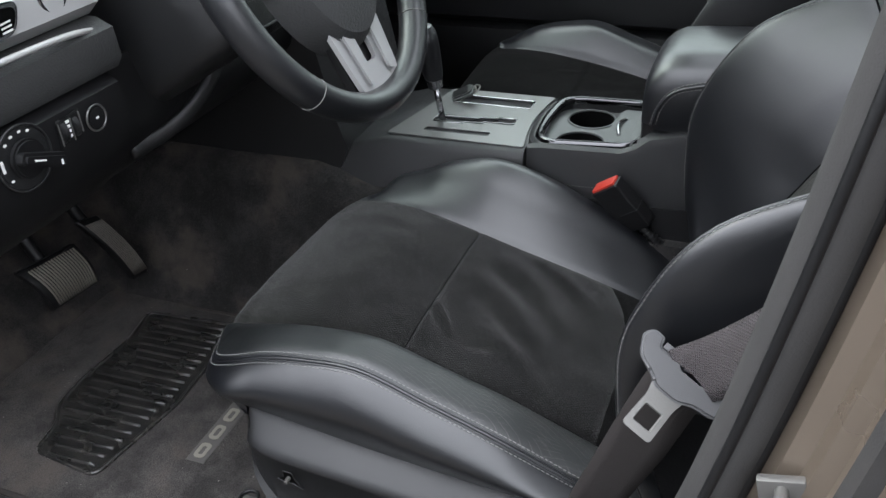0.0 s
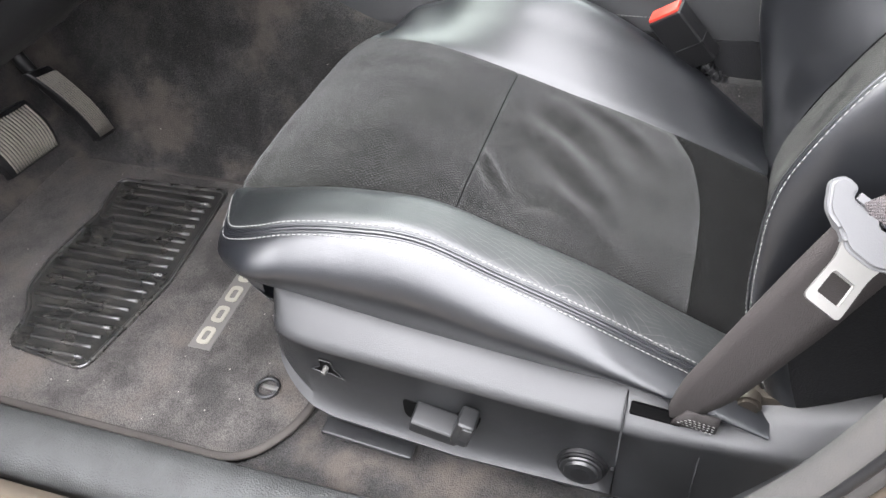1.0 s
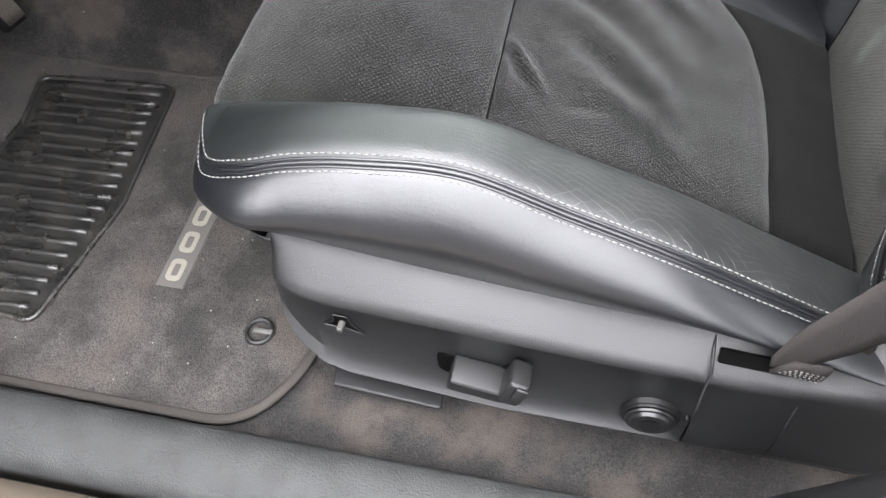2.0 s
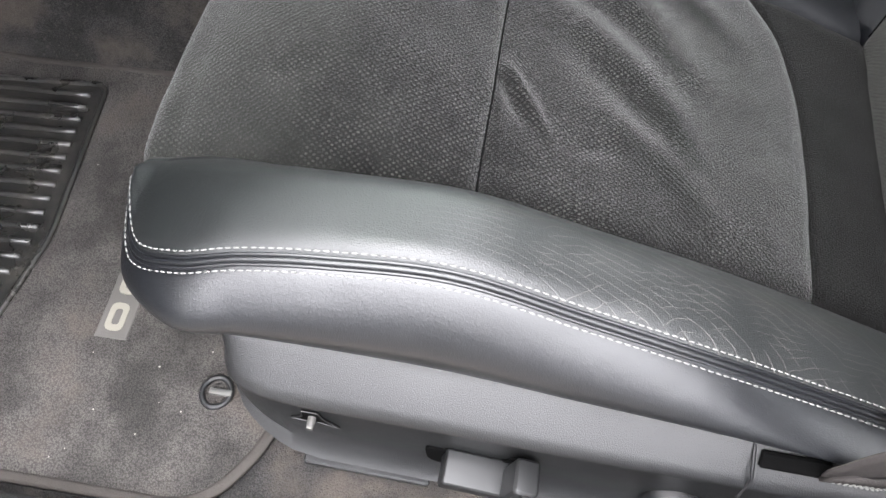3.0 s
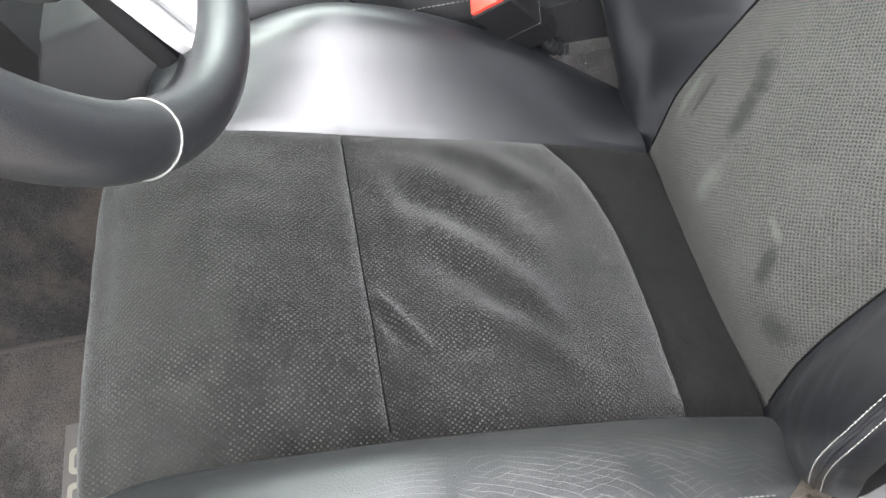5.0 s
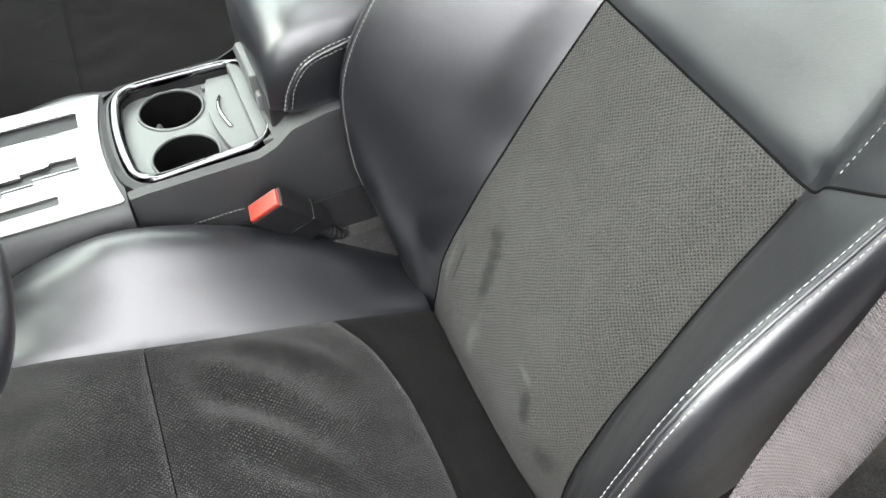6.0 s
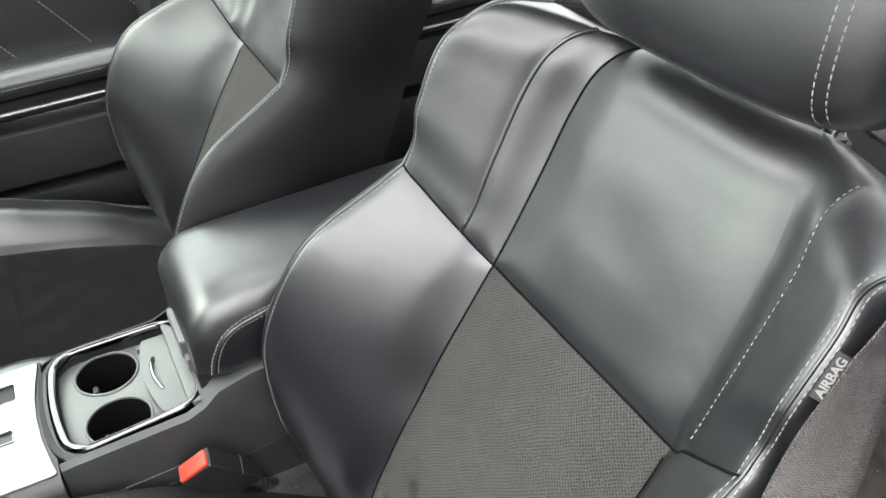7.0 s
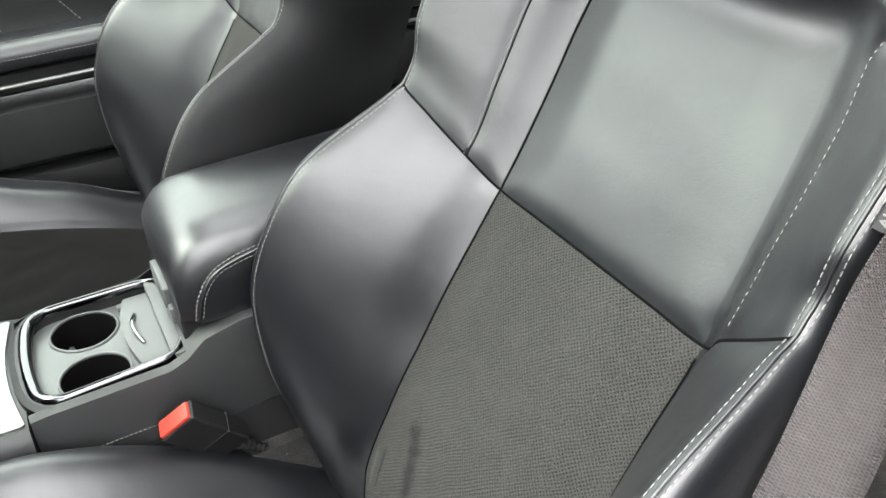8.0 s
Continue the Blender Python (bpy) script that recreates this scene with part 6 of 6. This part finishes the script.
    e.transform(Matrix.Translation(st[-1]))
    part("lever_knob", e, PLASTIC_DARK, lev)
    part("lever_mark", box(-.004, .004, -.0015, .0015, -.0145, -.0115, .0003, 1, Matrix.Translation(st[-1]) @ pose(0, 0, 0, 60, 0, 60)), PRINT, lev)
    return w


build_wheel()

# ---- dashboard ----
def build_dash():
    d = thing("dashboard", "black grained dashboard with silver trim and light switches", "dashboard")
    # cross-section of the lower dash, from the top pad down to the knee panel
    def skin(name, prof, y0, y1, mat, label, n=24, curve=0.0):
        ys = np.linspace(y0, y1, n)
        secs = []
        for y in ys:
            b = curve * ((y - (y0 + y1) / 2) / ((y1 - y0) / 2)) ** 2
            secs.append([(x - b, y, z) for x, z in prof])
        return part(name, loft(secs), mat, d, label, angle=40)
    top = [(-.80, .64), (-.80, .695), (-.60, .71), (-.30, .712), (-.16, .705), (-.115, .692), (-.125, .672), (-.20, .66)]
    skin("top_pad", top, -.36, 1.09, SOFT_DASH, "soft black dash top")
    vent = [(-.20, .625), (-.20, .672), (-.118, .674), (-.098, .660), (-.094, .632), (-.110, .618)]
    skin("vent_panel", vent, -.36, -.150, SILVER_TRIM, "satin silver vent panel")
    band = [(-.20, .560), (-.20, .622), (-.103, .615), (-.084, .606), (-.082, .575), (-.090, .563), (-.12, .558)]
    skin("grained_band", band, -.36, -.150, SOFT_DASH, "coarse grained black band")
    part("silver_strip", sweep(smooth_path([(-.083, -.36, .6185), (-.083, -.30, .6185), (-.084, -.24, .617), (-.087, -.20, .6135), (-.095, -.165, .606)], 8), [(.0035 * math.cos(t), .0032 * math.sin(t)) for t in np.linspace(0, 2 * math.pi, 11)[:-1]]), SILVER_TRIM, d, "satin silver trim strip")
    lower = [(-.30, .40), (-.30, .556), (-.094, .560), (-.082, .552), (-.078, .520), (-.083, .490), (-.100, .455), (-.150, .415), (-.22, .385)]
    skin("switch_panel", lower, -.37, -.165, PLASTIC_DARK, "smooth black switch panel", curve=.0)
    knee = [(-.34, .34), (-.34, .56), (-.12, .56), (-.105, .50), (-.12, .455), (-.16, .415), (-.22, .375), (-.28, .345)]
    skin("knee_panel", knee, -.168, .245, PLASTIC_DARK, "black knee panel under the column")
    mid = [(-.45, .24), (-.45, .70), (-.16, .70), (-.10, .60), (-.08, .45), (-.06, .34), (-.045, .29), (-.06, .255)]
    skin("radio_panel", mid, .240, .50, PLASTIC, "dark panel in the middle of the dashboard")
    far = [(-.45, .42), (-.45, .70), (-.16, .70), (-.13, .60), (-.16, .48), (-.24, .42)]
    skin("glove_box", far, .50, 1.08, PLASTIC, "black glove box panel")
    # curved lip below the column
    part("knee_lip", sweep(smooth_path([(-.130, -.125, .444), (-.112, -.075, .452), (-.095, -.03, .475), (-.085, .01, .51), (-.08, .03, .55)], 8), [(.006 * math.cos(t), .010 * math.sin(t)) for t in np.linspace(0, 2 * math.pi, 13)[:-1]]), PLASTIC, d, "curved black lip")
    for k in range(4):
        part("vent_slat", sweep(smooth_path([(-.125, -.085 + .012 * k, .460 + .010 * k), (-.115, -.05 + .012 * k, .475 + .012 * k), (-.108, -.02 + .010 * k, .50 + .012 * k)], 5), ring(.0022, 6)), PLASTIC_DARK, d)
    # air vent bezel
    def face(pts, x, depth, mat, name, parent, label="", bevel=.0012):
        """An outline in y, z standing proud of the panel towards the driver."""
        return part(name, prism([(p[0], p[1]) for p in pts], depth, Matrix(((0, 0, 1, x), (1, 0, 0, 0), (0, 1, 0, 0), (0, 0, 0, 1))), bevel=bevel), mat, parent, label)
    bz = face(rounded([(-.335, .628), (-.262, .634), (-.250, .662), (-.335, .668)], .012), -.094, .004, CHROME, "vent_bezel", d, "bright vent bezel")
    # flat near-black face in place of the vent's shaded depth
    face(rounded([(-.335, .632), (-.266, .638), (-.256, .658), (-.335, .664)], .010), -.0898, .0012, RECESS_SHADE, "vent_recess", bz, bevel=0)
    face(circle(-.292, .640, .0065, 20), -.0886, .004, PLASTIC, "vent_wheel", bz)
    for k in range(3):
        face([(-.280, .638 + .004 * k), (-.268, .639 + .004 * k), (-.268, .6405 + .004 * k), (-.280, .6395 + .004 * k)], -.0886, .0008, PRINT, "vent_mark", bz, bevel=0)
    part("round_bezel", sweep([(-.098, -.205 + .016 * math.cos(t), .652 + .016 * math.sin(t)) for t in np.linspace(0, 2 * math.pi, 25)[:-1]], ring(.003, 8), up=(1, 0, 0), closed=True), CHROME, d)
    # head lamp switch
    hx, hy, hz = -.081, -.311, .532
    sw = face(circle(hy, hz, .031, 44), hx, .004, PLASTIC, "light_switch", d, "rotary light switch", bevel=.0015)
    part("switch_ring", sweep([(hx + .004, hy + .0315 * math.cos(t), hz + .0315 * math.sin(t)) for t in np.linspace(0, 2 * math.pi, 45)[:-1]], ring(.0014, 8), up=(1, 0, 0), closed=True), PLASTIC, sw)
    face(circle(hy, hz, .019, 36), hx + .0038, .008, PLASTIC_DARK, "knob_base", sw, bevel=.002)
    bar = [(-.018, -.006), (.034, -.009), (.036, .007), (-.018, .006)]
    ca, sa = math.cos(-.42), math.sin(-.42)
    face(rounded([(hy + y * ca - z * sa, hz + y * sa + z * ca) for y, z in bar], .005), hx + .010, .013, PLASTIC_DARK, "knob_grip", sw, "black grip bar", bevel=.003)
    face([(hy - .006, hz + .0012), (hy + .006, hz - .0038), (hy + .006, hz - .0020), (hy - .006, hz + .0030)], hx + .0228, .0006, PRINT, "pointer", sw, bevel=0)
    for ang in (62, 84, 108, 130, 215):
        t = radians(ang)
        cy, cz = hy + .0255 * math.cos(t), hz + .0255 * math.sin(t)
        face(rounded([(cy - .0018, cz - .0012), (cy + .0018, cz - .0012), (cy + .0018, cz + .0012), (cy - .0018, cz + .0012)], .001, 2), hx + .004, .0005, PRINT, "symbol_bar", sw, bevel=0)
    face([(hy - .0275, hz - .004), (hy - .0245, hz - .004), (hy - .0245, hz + .008), (hy - .0275, hz + .008)], hx + .004, .0005, PRINT, "word_bar", sw, bevel=0)
    face([(hy + .022, hz - .015), (hy + .0245, hz - .015), (hy + .0245, hz - .010), (hy + .022, hz - .010)], hx + .023, .0004, PRINT, "symbol_bar", sw, bevel=0)
    # dimmer wheels
    dm = face(rounded([(-.268, .517), (-.236, .523), (-.232, .550), (-.264, .546)], .003), hx + .002, .003, PLASTIC_DARK, "dimmer_panel", d, "dimmer panel with two wheels", bevel=.0008)
    for y0 in (-.262, -.246):
        part("dimmer_wheel", cyl(.013, .013, .007, 24, pose(hx - .003, y0 + .003, .534, 90, 0, 0), bevel=.001), PLASTIC, dm)
        part("dimmer_trim", box(hx + .0045, hx + .0062, y0 - .0030, y0 - .0018, .522, .546, .0004, 1), SATIN, dm)
    for k in range(4):
        part("dimmer_mark", box(hx + .0048, hx + .0058, -.2545, -.2500, .527 + .005 * k, .530 + .005 * k, .0003, 1), PRINT, dm)
    part("dimmer_trim", box(hx + .0045, hx + .0062, -.2365, -.2350, .526, .548, .0004, 1), SATIN, dm)
    # boot release button
    bt = part("boot_button", cyl(.0125, .0125, .006, 28, pose(hx + .002, -.213, .531, 0, 90, 0), bevel=.0015), PLASTIC_DARK, d, "round boot release button")
    part("button_ring", sweep([(hx + .004, -.213 + .0135 * math.cos(t), .531 + .0135 * math.sin(t)) for t in np.linspace(0, 2 * math.pi, 29)[:-1]], ring(.0011, 8), up=(1, 0, 0), closed=True), SATIN, bt)
    part("button_mark", box(hx + .0048, hx + .0056, -.2150, -.2105, .5300, .5322, .0003, 1), PRINT, bt)
    return d


build_dash()

# ---- doors of the far side ----
def build_door(name, label, x0, x1, parity):
    d = tagged(thing(name, label, "car door"), kind="structure")
    def skin(pname, prof, mat, plabel="", xa=None, xb=None, lift=0.0):
        xs = np.linspace(x0 if xa is None else xa, x1 if xb is None else xb, 20)
        secs = [[(x, y, z + lift * (x - x0)) for y, z in prof] for x in xs]
        return part(pname, loft(secs), mat, d, plabel, angle=45)
    skin("upper_trim", [(1.090, .60), (1.100, .648), (1.13, .655), (1.17, .64), (1.17, .60)], PLASTIC, "black window ledge")
    skin("quilted_panel", [(1.17, .440), (1.17, .602), (1.094, .598), (1.088, .56), (1.086, .50), (1.082, .46), (1.07, .440)], VINYL, "black panel with diagonal stitching")
    skin("arm_pad", [(1.16, .400), (1.16, .446), (1.080, .452), (1.045, .450), (1.026, .442), (1.020, .428), (1.026, .408), (1.05, .398)], LEATHER, "padded black door armrest", lift=.02)
    skin("middle_trim", [(1.16, .360), (1.16, .402), (1.05, .404), (1.040, .396), (1.042, .366), (1.06, .356)], PLASTIC_DARK, lift=.02)
    skin("chrome_strip", [(1.046, .3730), (1.037, .3735), (1.0352, .3765), (1.037, .3795), (1.046, .3800)], SATIN, "thin chrome strip", lift=.02)
    skin("lower_panel", [(1.17, .22), (1.17, .362), (1.060, .360), (1.050, .352), (1.048, .30), (1.054, .255), (1.075, .24)], PLASTIC, "grained black lower panel")
    skin("map_pocket", [(1.17, .03), (1.17, .245), (1.085, .24), (1.060, .225), (1.052, .19), (1.06, .08), (1.10, .04)], PLASTIC_DARK, "black map pocket")
    n = 11
    for k in range(n):
        xa = x0 + .03 + .125 * k
        p = [(xa + .090 * u, 1.0865 + .0065 * (1 - u), .590 - .120 * u) for u in np.linspace(0, 1, 12)]
        p = [(x, np.interp(z, [.46, .50, .56, .598], [1.081, 1.085, 1.087, 1.093]), z) for x, _, z in p if x < x1 - .01]
        if len(p) > 2:
            part("diagonal_stitching", stitches(np.array(p), np.array([(0, -1, 0)] * len(p), float), .0055, .002, .0009, .0008), THREAD_SOFT, d)
    for z, y in ((.4495, 1.036), (.4235, 1.0205)):
        p = [(x, y, z + .02 * (x - x0) + .001) for x in np.linspace(x0 + .01, x1 - .01, 20)]
        part("pad_stitching", stitches(np.array(p), np.array([(0, -.6, .8)] * len(p), float), .0045, .002, .0007, .0008), THREAD_SOFT, d)
    return d


build_door("door_1", "black leather trimmed front passenger door with chrome strip", -.80, .575, 0)
build_door("door_2", "black leather trimmed rear passenger door", .93, 1.62, 1)


def build_far_pillar():
    p = tagged(thing("far_pillar", "dark grey plastic centre pillar trim by the passenger door", "pillar"), kind="structure")
    secs = []
    for z in np.linspace(.02, 1.16, 16):
        y = 1.085 - .17 * max(0, (z - .6) / .56) ** 1.1
        a, b = np.interp(z, [.62, .70], [.53, .60]), np.interp(z, [.62, .70], [.90, .74])
        secs.append([(a, y, z), (a + .02, y - .025, z), (a * .7 + b * .3, y - .035, z), (a * .45 + b * .55, y - .035, z), (b - .04, y - .02, z), (b, y + .02, z), (b, y + .08, z), (a, y + .08, z)])
    part("trim", loft(secs), PLASTIC, p, "smooth dark pillar trim", angle=40)
    up = smooth_path([(.66, 1.02, .10), (.665, 1.03, .40), (.67, 1.035, .62), (.68, .99, .85), (.69, .93, 1.05)], 6)
    part("belt_webbing", ribbon(up, [(1, 0, 0)] * len(up), .046), WEBBING_DARK, p, "dark belt webbing")
    return p


build_far_pillar()
